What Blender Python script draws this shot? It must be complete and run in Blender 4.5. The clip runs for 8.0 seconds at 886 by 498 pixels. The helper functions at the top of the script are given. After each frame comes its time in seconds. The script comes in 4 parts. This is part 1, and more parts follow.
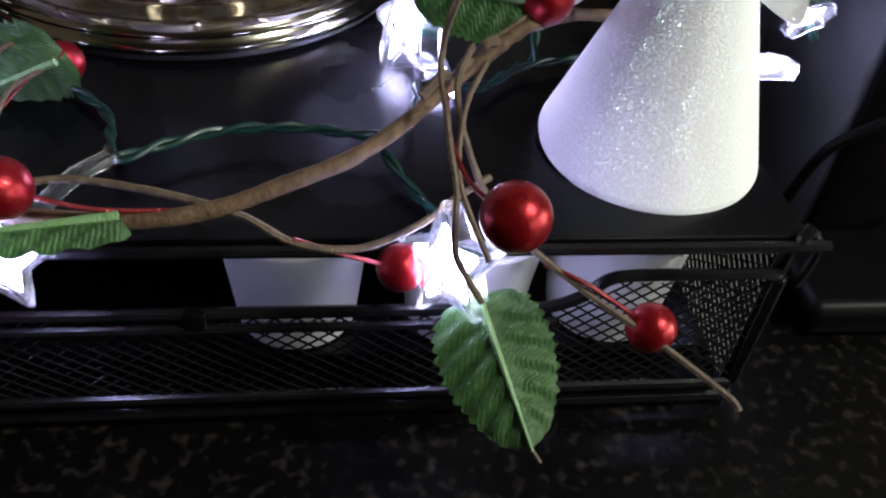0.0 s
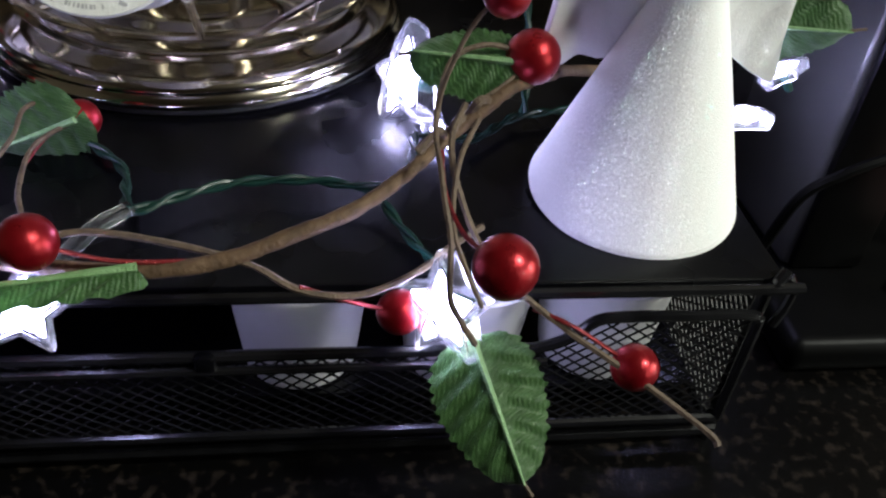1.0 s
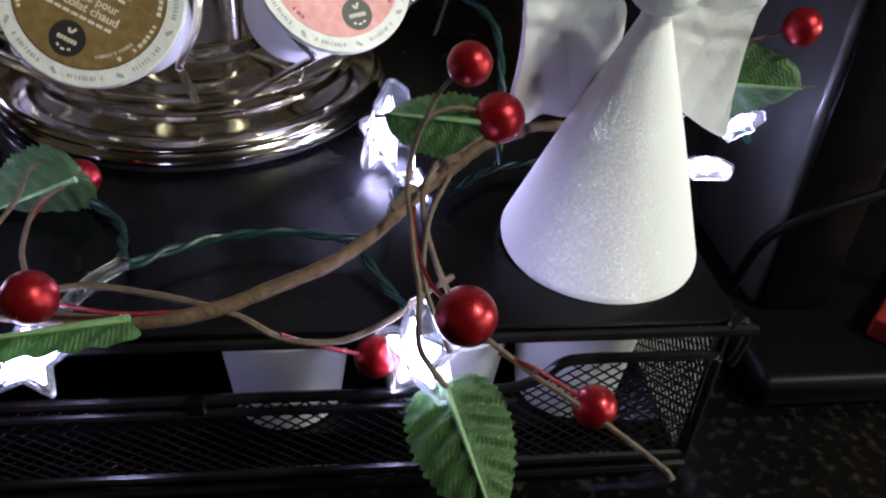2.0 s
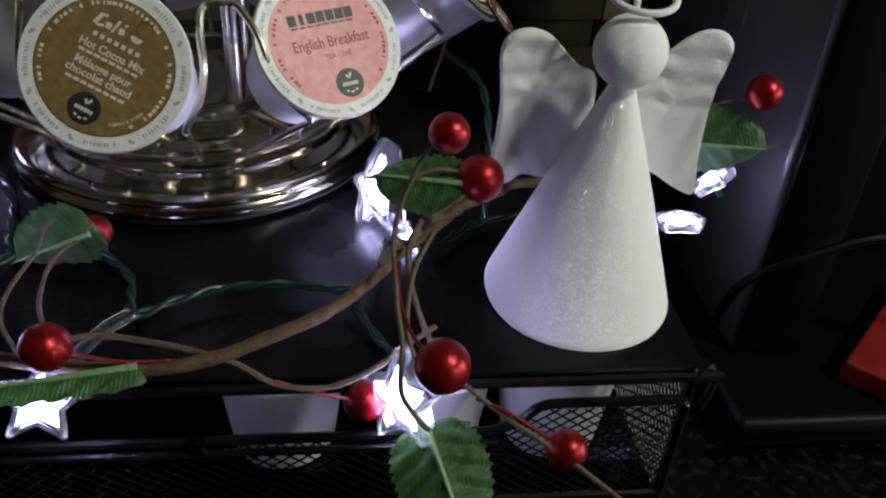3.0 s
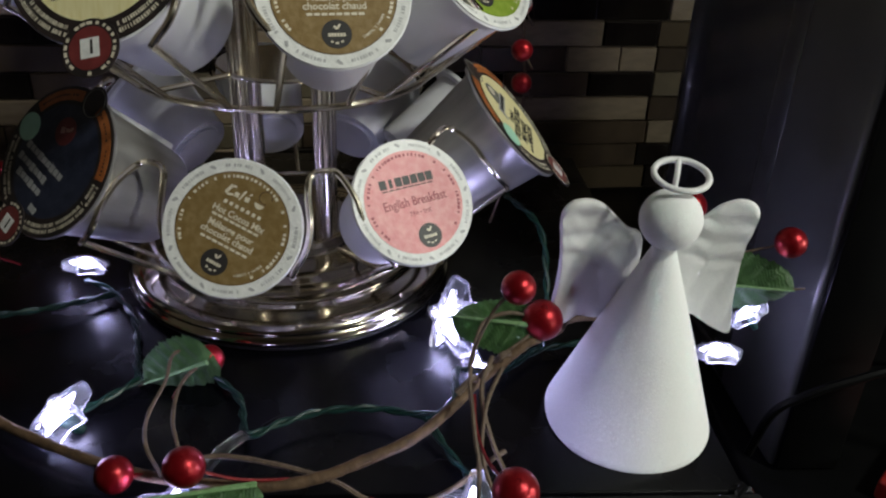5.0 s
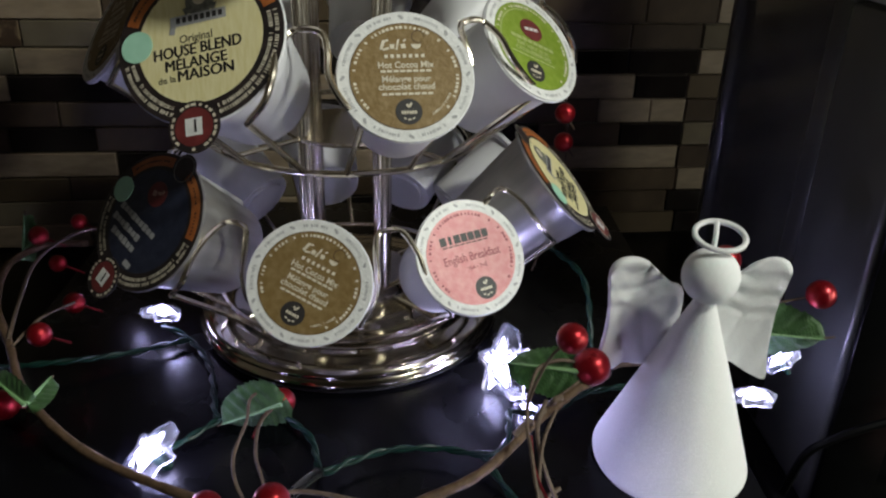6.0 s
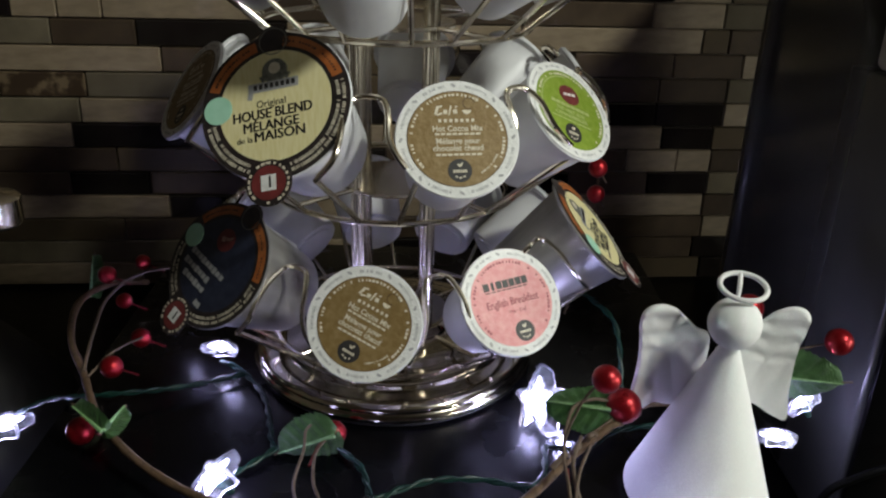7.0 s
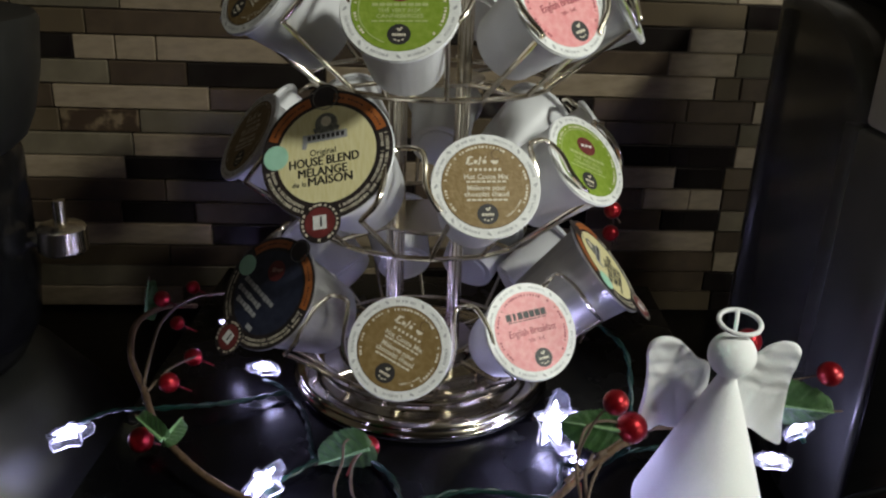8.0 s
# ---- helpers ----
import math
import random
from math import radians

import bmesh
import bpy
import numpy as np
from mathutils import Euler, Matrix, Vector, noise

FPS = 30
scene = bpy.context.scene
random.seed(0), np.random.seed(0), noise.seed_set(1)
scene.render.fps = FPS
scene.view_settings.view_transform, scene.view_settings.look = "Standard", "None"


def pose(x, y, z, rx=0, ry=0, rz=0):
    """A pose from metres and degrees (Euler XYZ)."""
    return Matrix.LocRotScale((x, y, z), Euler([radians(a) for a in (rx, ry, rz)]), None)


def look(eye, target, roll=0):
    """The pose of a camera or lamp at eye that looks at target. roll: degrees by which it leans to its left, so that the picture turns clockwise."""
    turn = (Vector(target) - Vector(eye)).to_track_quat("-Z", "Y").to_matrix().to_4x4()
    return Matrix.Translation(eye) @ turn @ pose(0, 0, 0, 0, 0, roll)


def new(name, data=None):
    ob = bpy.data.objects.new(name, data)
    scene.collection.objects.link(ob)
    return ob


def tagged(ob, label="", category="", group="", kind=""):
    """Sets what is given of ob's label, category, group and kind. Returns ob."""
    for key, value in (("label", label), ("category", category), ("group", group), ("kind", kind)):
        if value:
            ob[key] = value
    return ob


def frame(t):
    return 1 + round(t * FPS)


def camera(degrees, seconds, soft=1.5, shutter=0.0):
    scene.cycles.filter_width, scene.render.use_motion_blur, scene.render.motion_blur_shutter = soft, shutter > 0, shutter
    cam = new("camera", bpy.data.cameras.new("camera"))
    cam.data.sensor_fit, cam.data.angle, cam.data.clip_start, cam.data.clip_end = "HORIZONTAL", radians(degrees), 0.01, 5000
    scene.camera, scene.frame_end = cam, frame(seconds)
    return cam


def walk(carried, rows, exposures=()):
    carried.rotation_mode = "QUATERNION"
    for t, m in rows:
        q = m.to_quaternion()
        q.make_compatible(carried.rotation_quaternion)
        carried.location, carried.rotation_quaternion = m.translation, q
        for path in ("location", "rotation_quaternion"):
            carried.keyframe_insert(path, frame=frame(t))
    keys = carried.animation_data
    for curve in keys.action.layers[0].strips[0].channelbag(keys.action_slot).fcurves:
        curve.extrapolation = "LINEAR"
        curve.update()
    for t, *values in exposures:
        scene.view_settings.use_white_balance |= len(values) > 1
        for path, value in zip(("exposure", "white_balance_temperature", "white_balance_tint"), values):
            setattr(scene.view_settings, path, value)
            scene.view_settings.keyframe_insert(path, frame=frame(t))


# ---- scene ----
cam = camera(56.4, 8.0, soft=2.2)
PATH = [
    (0, (0.0307, 0.027, 0.2066), (0.294, 1.5164, -1.1021), 6.11),
    (0.5, (0.0306, 0.024, 0.2116), (0.2993, 1.5402, -1.0648), 5.88),
    (1, (0.0295, 0.019, 0.2175), (0.2987, 1.5605, -1.0281), 5.66),
    (1.5, (0.0314, 0.014, 0.2246), (0.3028, 1.5847, -0.9834), 5.14),
    (2.8, (0.0411, -0.003, 0.2427), (0.2831, 1.6306, -0.8854), 4.2),
    (3, (0.041, -0.005, 0.2467), (0.2817, 1.6405, -0.8643), 4.19),
    (3.5, (0.0419, -0.009, 0.2558), (0.2726, 1.6724, -0.8024), 3.77),
    (4, (0.0387, -0.014, 0.2637), (0.2577, 1.6968, -0.7489), 3.55),
    (4.5, (0.0325, -0.024, 0.2746), (0.2137, 1.7125, -0.701), 3.04),
    (5.8, (0.0141, -0.048, 0.3013), (0.1046, 1.745, -0.5802), 2.01),
    (6, (0.01, -0.054, 0.3052), (0.0963, 1.746, -0.5623), 1.81),
    (6.5, (0.0049, -0.067, 0.3131), (0.0644, 1.7526, -0.5147), 1.8),
    (7, (-0.0012, -0.08, 0.321), (0.0306, 1.759, -0.4645), 1.89),
    (7.5, (-0.0064, -0.097, 0.3339), (-0.0035, 1.7622, -0.4032), 2.08),
    (8, (-0.0065, -0.118, 0.3409), (-0.0228, 1.7445, -0.3876), 2.37),
]
walk(cam, [(t, look(eye, target, roll)) for t, eye, target, roll in PATH],
     [(0, 0.62), (1.7, 0.58), (2.8, -0.14), (3.1, -0.2), (3.6, -0.12), (4.6, -0.02), (6, 0.14), (7, 0.2), (8, 0.24)])

# ---- light ----
world = bpy.data.worlds.new("room_dusk")
scene.world = world
world.use_nodes = True
world.node_tree.nodes["Background"].inputs["Color"].default_value = (0.9, 0.85, 0.8, 1)
world.node_tree.nodes["Background"].inputs["Strength"].default_value = 0.006


def lamp(name, kind, place, target, power, colour, size):
    data = bpy.data.lights.new(name, kind)
    data.energy, data.color = power, colour
    if kind == "AREA":
        data.shape, data.size = "DISK", size
    else:
        data.shadow_soft_size = size
    ob = new(name, data)
    ob.matrix_world = look(place, target)
    return ob


KITCHEN = (0.935, 0.965, 0.87)
lamp("ceiling_lamp", "AREA", (0.86, -0.36, 1.16), (0.0, 0.3, 0.1), 12.2, KITCHEN, 0.16)
lamp("counter_lamp", "AREA", (1.8, -0.08, 0.26), (0.0, 0.25, 0.12), 9.5, KITCHEN, 0.2)
lamp("counter_lamp", "AREA", (1.33, -0.8, 0.34), (0.0, 0.25, 0.12), 4.0, KITCHEN, 0.16)


# ---- materials ----
def mat(name, colour, rough=0.5, metal=0.0, second=None, scale=60.0, stretch=(1, 1, 1), bump=0.0, bump_scale=400.0,
        rough_var=0.0, coat=0.0, spec=0.5, island=0.0, contrast=(0.35, 0.65), glow=0.0, sheen=0.0):
    m = bpy.data.materials.new(name)
    m.use_nodes = True
    n, l = m.node_tree.nodes, m.node_tree.links
    p = n["Principled BSDF"]
    p.inputs["Base Color"].default_value = (*colour, 1)
    p.inputs["Roughness"].default_value = rough
    p.inputs["Metallic"].default_value = metal
    p.inputs["Coat Weight"].default_value = coat
    p.inputs["Specular IOR Level"].default_value = spec
    p.inputs["Sheen Weight"].default_value = sheen
    co = n.new("ShaderNodeTexCoord")
    mp = n.new("ShaderNodeMapping")
    mp.inputs["Scale"].default_value = stretch
    l.new(co.outputs["Object"], mp.inputs["Vector"])
    if second:
        t = n.new("ShaderNodeTexNoise")
        t.inputs["Scale"].default_value, t.inputs["Detail"].default_value = scale, 6
        l.new(mp.outputs[0], t.inputs["Vector"])
        r = n.new("ShaderNodeValToRGB")
        r.color_ramp.elements[0].position, r.color_ramp.elements[1].position = contrast
        r.color_ramp.elements[0].color, r.color_ramp.elements[1].color = (*colour, 1), (*second, 1)
        l.new(t.outputs["Fac"], r.inputs[0])
        out = r.outputs[0]
        if island:
            info = n.new("ShaderNodeObjectInfo")
            hsv = n.new("ShaderNodeHueSaturation")
            ma = n.new("ShaderNodeMapRange")
            ma.inputs["To Min"].default_value, ma.inputs["To Max"].default_value = 1 - island, 1 + island
            l.new(info.outputs["Random"], ma.inputs["Value"])
            l.new(ma.outputs[0], hsv.inputs["Value"])
            l.new(out, hsv.inputs["Color"])
            out = hsv.outputs[0]
        l.new(out, p.inputs["Base Color"])
    if rough_var:
        t2 = n.new("ShaderNodeTexNoise")
        t2.inputs["Scale"].default_value, t2.inputs["Detail"].default_value = scale * 0.6, 4
        l.new(mp.outputs[0], t2.inputs["Vector"])
        mr = n.new("ShaderNodeMapRange")
        mr.inputs["To Min"].default_value, mr.inputs["To Max"].default_value = max(0.02, rough - rough_var), rough + rough_var
        l.new(t2.outputs["Fac"], mr.inputs["Value"])
        l.new(mr.outputs[0], p.inputs["Roughness"])
    if bump:
        t3 = n.new("ShaderNodeTexNoise")
        t3.inputs["Scale"].default_value, t3.inputs["Detail"].default_value = bump_scale, 3
        l.new(mp.outputs[0], t3.inputs["Vector"])
        b = n.new("ShaderNodeBump")
        b.inputs["Strength"].default_value, b.inputs["Distance"].default_value = bump, 0.0006
        l.new(t3.outputs["Fac"], b.inputs["Height"])
        l.new(b.outputs[0], p.inputs["Normal"])
    if glow:
        p.inputs["Emission Color"].default_value = (0.57, 0.56, 1.0, 1)
        p.inputs["Emission Strength"].default_value = glow
    return m


def glitter(name, colour):
    """White paint strewn with tiny flakes that each tilt their own way."""
    m = bpy.data.materials.new(name)
    m.use_nodes = True
    n, l = m.node_tree.nodes, m.node_tree.links
    p = n["Principled BSDF"]
    co = n.new("ShaderNodeTexCoord")
    v = n.new("ShaderNodeTexVoronoi")
    v.inputs["Scale"].default_value = 6500
    l.new(co.outputs["Object"], v.inputs["Vector"])
    sub = n.new("ShaderNodeVectorMath")
    sub.operation = "SUBTRACT"
    sub.inputs[1].default_value = (0.5, 0.5, 0.5)
    l.new(v.outputs["Color"], sub.inputs[0])
    sc = n.new("ShaderNodeVectorMath")
    sc.operation = "SCALE"
    sc.inputs["Scale"].default_value = 2.6
    l.new(sub.outputs[0], sc.inputs[0])
    geo = n.new("ShaderNodeNewGeometry")
    add = n.new("ShaderNodeVectorMath")
    l.new(geo.outputs["Normal"], add.inputs[0])
    l.new(sc.outputs[0], add.inputs[1])
    nrm = n.new("ShaderNodeVectorMath")
    nrm.operation = "NORMALIZE"
    l.new(add.outputs[0], nrm.inputs[0])
    sep = n.new("ShaderNodeSeparateColor")
    l.new(v.outputs["Color"], sep.inputs[0])
    gt = n.new("ShaderNodeMath")
    gt.operation = "GREATER_THAN"
    gt.inputs[1].default_value = 0.7
    l.new(sep.outputs[0], gt.inputs[0])
    tint = n.new("ShaderNodeValToRGB")
    tint.color_ramp.elements[0].color = (0.08, 0.42, 0.35, 1)
    tint.color_ramp.elements[1].color = (0.27, 0.23, 0.4, 1)
    mid = tint.color_ramp.elements.new(0.4)
    mid.color = (0.32, 0.32, 0.3, 1)
    l.new(sep.outputs[1], tint.inputs[0])
    dim = n.new("ShaderNodeVectorMath")
    dim.operation = "SCALE"
    l.new(tint.outputs[0], dim.inputs[0])
    l.new(gt.outputs[0], dim.inputs["Scale"])
    flake = n.new("ShaderNodeBsdfGlossy")
    flake.inputs["Roughness"].default_value = 0.22
    l.new(dim.outputs[0], flake.inputs["Color"])
    l.new(nrm.outputs[0], flake.inputs["Normal"])
    both = n.new("ShaderNodeAddShader")
    l.new(p.outputs[0], both.inputs[0])
    l.new(flake.outputs[0], both.inputs[1])
    l.new(both.outputs[0], n["Material Output"].inputs["Surface"])
    t = n.new("ShaderNodeTexNoise")
    t.inputs["Scale"].default_value, t.inputs["Detail"].default_value = 2200, 4
    l.new(co.outputs["Object"], t.inputs["Vector"])
    r = n.new("ShaderNodeValToRGB")
    r.color_ramp.elements[0].color = (*[c * 0.82 for c in colour], 1)
    r.color_ramp.elements[1].color = (*colour, 1)
    l.new(t.outputs["Fac"], r.inputs[0])
    l.new(r.outputs[0], p.inputs["Base Color"])
    b = n.new("ShaderNodeBump")
    b.inputs["Strength"].default_value, b.inputs["Distance"].default_value = 0.6, 0.00025
    l.new(t.outputs["Fac"], b.inputs["Height"])
    l.new(b.outputs[0], p.inputs["Normal"])
    p.inputs["Roughness"].default_value = 0.9
    p.inputs["Specular IOR Level"].default_value = 0.2
    return m


def clear(name, colour=(1, 1, 1), rough=0.03, ior=1.45, weight=1.0):
    m = bpy.data.materials.new(name)
    m.use_nodes = True
    p = m.node_tree.nodes["Principled BSDF"]
    p.inputs["Base Color"].default_value = (*colour, 1)
    p.inputs["Roughness"].default_value = rough
    p.inputs["IOR"].default_value = ior
    p.inputs["Transmission Weight"].default_value = weight
    return m


BLACK_STEEL = mat("black_lacquered_steel", (0.001, 0.001, 0.0016), 0.27, 0.0, (0.0018, 0.0018, 0.0026), 40, spec=0.22, rough_var=0.05, bump=0.05, bump_scale=900)
MESH_WIRE = mat("black_mesh_wire", (0.0025, 0.0025, 0.003), 0.32, 0.0, (0.004, 0.004, 0.005), 200, spec=0.16)
BLACK_WIRE = mat("black_coated_wire", (0.0025, 0.0025, 0.003), 0.22, 0.0, (0.005, 0.005, 0.006), 120, spec=0.55, rough_var=0.08)
CHROME = mat("chrome", (0.84, 0.77, 0.64), 0.2, 1.0, (0.76, 0.69, 0.57), 30, rough_var=0.06)
# Base chrome tinted darker and rougher to tone down its reflections.
CHROME_BASE = mat("dimmed_chrome", (0.5, 0.455, 0.37), 0.12, 1.0, (0.42, 0.38, 0.31), 60, rough_var=0.06)
RUBBER = mat("black_rubber", (0.004, 0.004, 0.004), 0.6, bump=0.2)
CUP_WHITE = mat("white_moulded_plastic", (0.72, 0.72, 0.74), 0.42, 0.0, (0.66, 0.66, 0.68), 50, rough_var=0.08, bump=0.04, bump_scale=300)
CUP_SILVER = mat("brushed_silver_plastic", (0.56, 0.55, 0.54), 0.34, 0.7, (0.36, 0.35, 0.35), 90, (1, 1, 0.08), rough_var=0.1)
FOIL_WHITE = mat("white_foil", (0.74, 0.74, 0.73), 0.4, 0.0, (0.64, 0.64, 0.63), 260, bump=0.35, bump_scale=700)
COCOA = mat("cocoa_print", (0.2, 0.128, 0.045), 0.42, 0.15, (0.27, 0.19, 0.085), 300, bump=0.3, bump_scale=800, contrast=(0.4, 0.75))
PINK = mat("pink_print", (0.68, 0.24, 0.25), 0.45, 0.0, (0.74, 0.34, 0.34), 300, bump=0.3, bump_scale=800)
GREEN_LABEL = mat("green_print", (0.165, 0.25, 0.018), 0.42, 0.0, (0.22, 0.3, 0.04), 300, bump=0.3, bump_scale=800)
CREAM = mat("cream_print", (0.72, 0.64, 0.33), 0.45, 0.0, (0.78, 0.71, 0.42), 120, (6, 1, 1), bump=0.15, bump_scale=600)
BLACK_PRINT = mat("black_print", (0.012, 0.01, 0.01), 0.45, 0.0, (0.03, 0.02, 0.02), 200, bump=0.1)
NAVY_PRINT = mat("navy_print", (0.012, 0.016, 0.035), 0.35, 0.0, (0.025, 0.03, 0.055), 200, bump=0.2, bump_scale=500)
ORANGE_PRINT = mat("orange_print", (0.32, 0.09, 0.02), 0.45, 0.0, (0.42, 0.14, 0.04), 200)
MAROON_PRINT = mat("maroon_print", (0.12, 0.02, 0.02), 0.45, 0.0, (0.17, 0.03, 0.03), 200)
MINT = mat("mint_sticker", (0.36, 0.66, 0.5), 0.5, 0.0, (0.42, 0.72, 0.56), 150)
INK = mat("dark_ink", (0.02, 0.018, 0.018), 0.5)
PALE_INK = mat("pale_ink", (0.7, 0.64, 0.52), 0.5, 0.0, (0.6, 0.54, 0.42), 400)
BROWN_EDGE = mat("brown_print", (0.1, 0.06, 0.022), 0.45, 0.0, (0.13, 0.08, 0.03), 300)
PALE_GREEN = mat("pale_green_print", (0.36, 0.42, 0.16), 0.5)
GREY_INK = mat("grey_ink", (0.36, 0.36, 0.37), 0.5)
TAN_INK = mat("tan_ink", (0.4, 0.24, 0.2), 0.5)
DARK_GREY_INK = mat("dark_grey_ink", (0.1, 0.1, 0.09), 0.5, 0.0, (0.2, 0.2, 0.17), 500)
RED_INK = mat("red_ink", (0.3, 0.04, 0.06), 0.5)
BERRY = mat("red_pearl_lacquer", (0.23, 0.005, 0.01), 0.3, 0.65, (0.3, 0.007, 0.013), 300, bump=0.16, bump_scale=2200, coat=0.1, rough_var=0.08)
RED_WIRE = mat("red_foil_wire", (0.14, 0.008, 0.012), 0.3, 0.5, (0.2, 0.012, 0.015), 600, bump=0.4, bump_scale=1500)
TWIG = mat("brown_paper_tape", (0.066, 0.036, 0.018), 0.75, 0.0, (0.12, 0.07, 0.037), 220, (1, 1, 1), bump=0.9, bump_scale=700)
TWIG_THIN = mat("thin_paper_wire", (0.075, 0.05, 0.034), 0.7, 0.0, (0.13, 0.09, 0.06), 400, bump=0.7, bump_scale=900)
LEAF_TOP = mat("green_satin_leaf", (0.034, 0.105, 0.02), 0.4, 0.0, (0.07, 0.175, 0.045), 220, bump=0.5, bump_scale=1800, sheen=0.3)
def woven(m, scale):
    """Fine woven ribs added to a leaf's relief and sheen."""
    n, l = m.node_tree.nodes, m.node_tree.links
    p = n["Principled BSDF"]
    co = n.new("ShaderNodeTexCoord")
    w = n.new("ShaderNodeTexWave")
    w.bands_direction = "DIAGONAL"
    w.inputs["Scale"].default_value, w.inputs["Distortion"].default_value = scale, 0.6
    l.new(co.outputs["Object"], w.inputs["Vector"])
    b = n.new("ShaderNodeBump")
    b.inputs["Strength"].default_value, b.inputs["Distance"].default_value = 0.4, 0.0003
    l.new(w.outputs["Fac"], b.inputs["Height"])
    l.new(p.inputs["Normal"].links[0].from_socket, b.inputs["Normal"])
    l.new(b.outputs[0], p.inputs["Normal"])


woven(LEAF_TOP, 430)
LEAF_RIB = mat("pale_leaf_rib", (0.16, 0.3, 0.12), 0.4, 0.0, (0.22, 0.38, 0.18), 500, bump=0.6, bump_scale=1800)
CABLE = mat("green_pvc_wire", (0.002, 0.018, 0.013), 0.36, 0.0, (0.005, 0.026, 0.019), 300, spec=0.35)
GLASS = clear("clear_acrylic", (0.96, 0.97, 1.0), 0.2, 1.45)
GLOW = mat("lit_led_core", (0.9, 0.92, 1.0), 0.4, glow=42.0)
GLITTER = glitter("white_glitter", (0.8, 0.79, 0.79))
GRANITE = mat("dark_granite", (0.0015, 0.0014, 0.0014), 0.32, 0.0, (0.026, 0.02, 0.016), 210, contrast=(0.53, 0.78), spec=0.16, bump=0.1, bump_scale=900, rough_var=0.06)
BRUSHED = mat("satin_grey_panel", (0.05, 0.05, 0.0505), 0.3, 0.0, (0.058, 0.058, 0.058), 30, rough_var=0.04)
BLACK_PLASTIC = mat("gloss_black_plastic", (0.004, 0.004, 0.0045), 0.16, 0.0, (0.006, 0.006, 0.0065), 50, rough_var=0.05)
# Smoked tint; the opaque share adds a grey haze in place of room reflections.
SMOKE = clear("smoked_tank_plastic", (0.17, 0.166, 0.162), 0.16, 1.33, 0.78)
# Head's own lighter grey, raised further because the lamps miss its left face.
GREY_HEAD = mat("lightened_satin_plastic", (0.34, 0.32, 0.27), 0.36, 0.2, (0.29, 0.27, 0.23), 50, rough_var=0.08, bump=0.05)
MATT_BLACK = mat("matt_black_plastic", (0.002, 0.002, 0.0022), 0.4, 0.0, (0.003, 0.003, 0.003), 60, spec=0.07, rough_var=0.06)
RED_PLASTIC = mat("red_card", (0.2, 0.01, 0.006), 0.45, 0.0, (0.26, 0.014, 0.008), 60)
STEEL = mat("satin_steel", (0.035, 0.035, 0.032), 0.4, 0.5, (0.028, 0.028, 0.026), 40, rough_var=0.06)
GROUT = mat("grout", (0.08, 0.064, 0.05), 0.85, 0.0, (0.1, 0.08, 0.065), 200, bump=0.5)
TILE = {
    "b": mat("beige_stone_tile", (0.262, 0.203, 0.133), 0.5, 0.0, (0.199, 0.150, 0.095), 70, (1, 1, 3), bump=0.3, island=0.12),
    "g": mat("grey_olive_tile", (0.151, 0.125, 0.083), 0.3, 0.0, (0.116, 0.096, 0.063), 60, bump=0.1, island=0.15),
    "o": mat("olive_brown_tile", (0.092, 0.067, 0.038), 0.35, 0.0, (0.080, 0.058, 0.034), 60, bump=0.15, island=0.15),
    "d": mat("dark_brown_tile", (0.052, 0.035, 0.022), 0.35, 0.0, (0.071, 0.050, 0.031), 80, bump=0.2, island=0.2),
    "k": mat("black_glass_tile", (0.010, 0.007, 0.007), 0.1, 0.0, (0.016, 0.013, 0.011), 50, coat=0.3),
    "m": mat("veined_marble_tile", (0.048, 0.031, 0.019), 0.3, 0.0, (0.159, 0.115, 0.068), 90, contrast=(0.5, 0.62), island=0.1),
}
PAINT = mat("warm_wall_paint", (0.2, 0.17, 0.14), 0.85, 0.0, (0.18, 0.155, 0.125), 3, bump=0.1, bump_scale=60)
FLOORING = mat("wood_floor", (0.16, 0.1, 0.06), 0.5, 0.0, (0.11, 0.07, 0.04), 8, (1, 8, 1))


# ---- mesh tools ----
def smooth_mesh(me, angle=40):
    for f in me.polygons:
        f.use_smooth = True
    me.set_sharp_from_angle(angle=radians(angle))


def mesh_of(bm, name, material, angle=40):
    me = bpy.data.meshes.new(name)
    bmesh.ops.recalc_face_normals(bm, faces=bm.faces)
    bm.to_mesh(me)
    bm.free()
    me.materials.append(material)
    smooth_mesh(me, angle)
    return me


def part(name, bm, material, parent, label="", angle=40):
    ob = new(name, mesh_of(bm, name, material, angle) if isinstance(bm, bmesh.types.BMesh) else bm)
    ob.parent = parent
    if label:
        ob["label"] = label
    return ob


def box(size, at=(0, 0, 0), bevel=0.0, segs=2, bm=None):
    own = bm if bm is not None else bmesh.new()
    made = bmesh.ops.create_cube(own, size=1.0, matrix=Matrix.Translation(at) @ Matrix.Diagonal((*size, 1)))
    if bevel:
        edges = list({e for v in made["verts"] for e in v.link_edges})
        bmesh.ops.bevel(own, geom=edges, offset=bevel, segments=segs, profile=0.5, affect="EDGES")
    return own


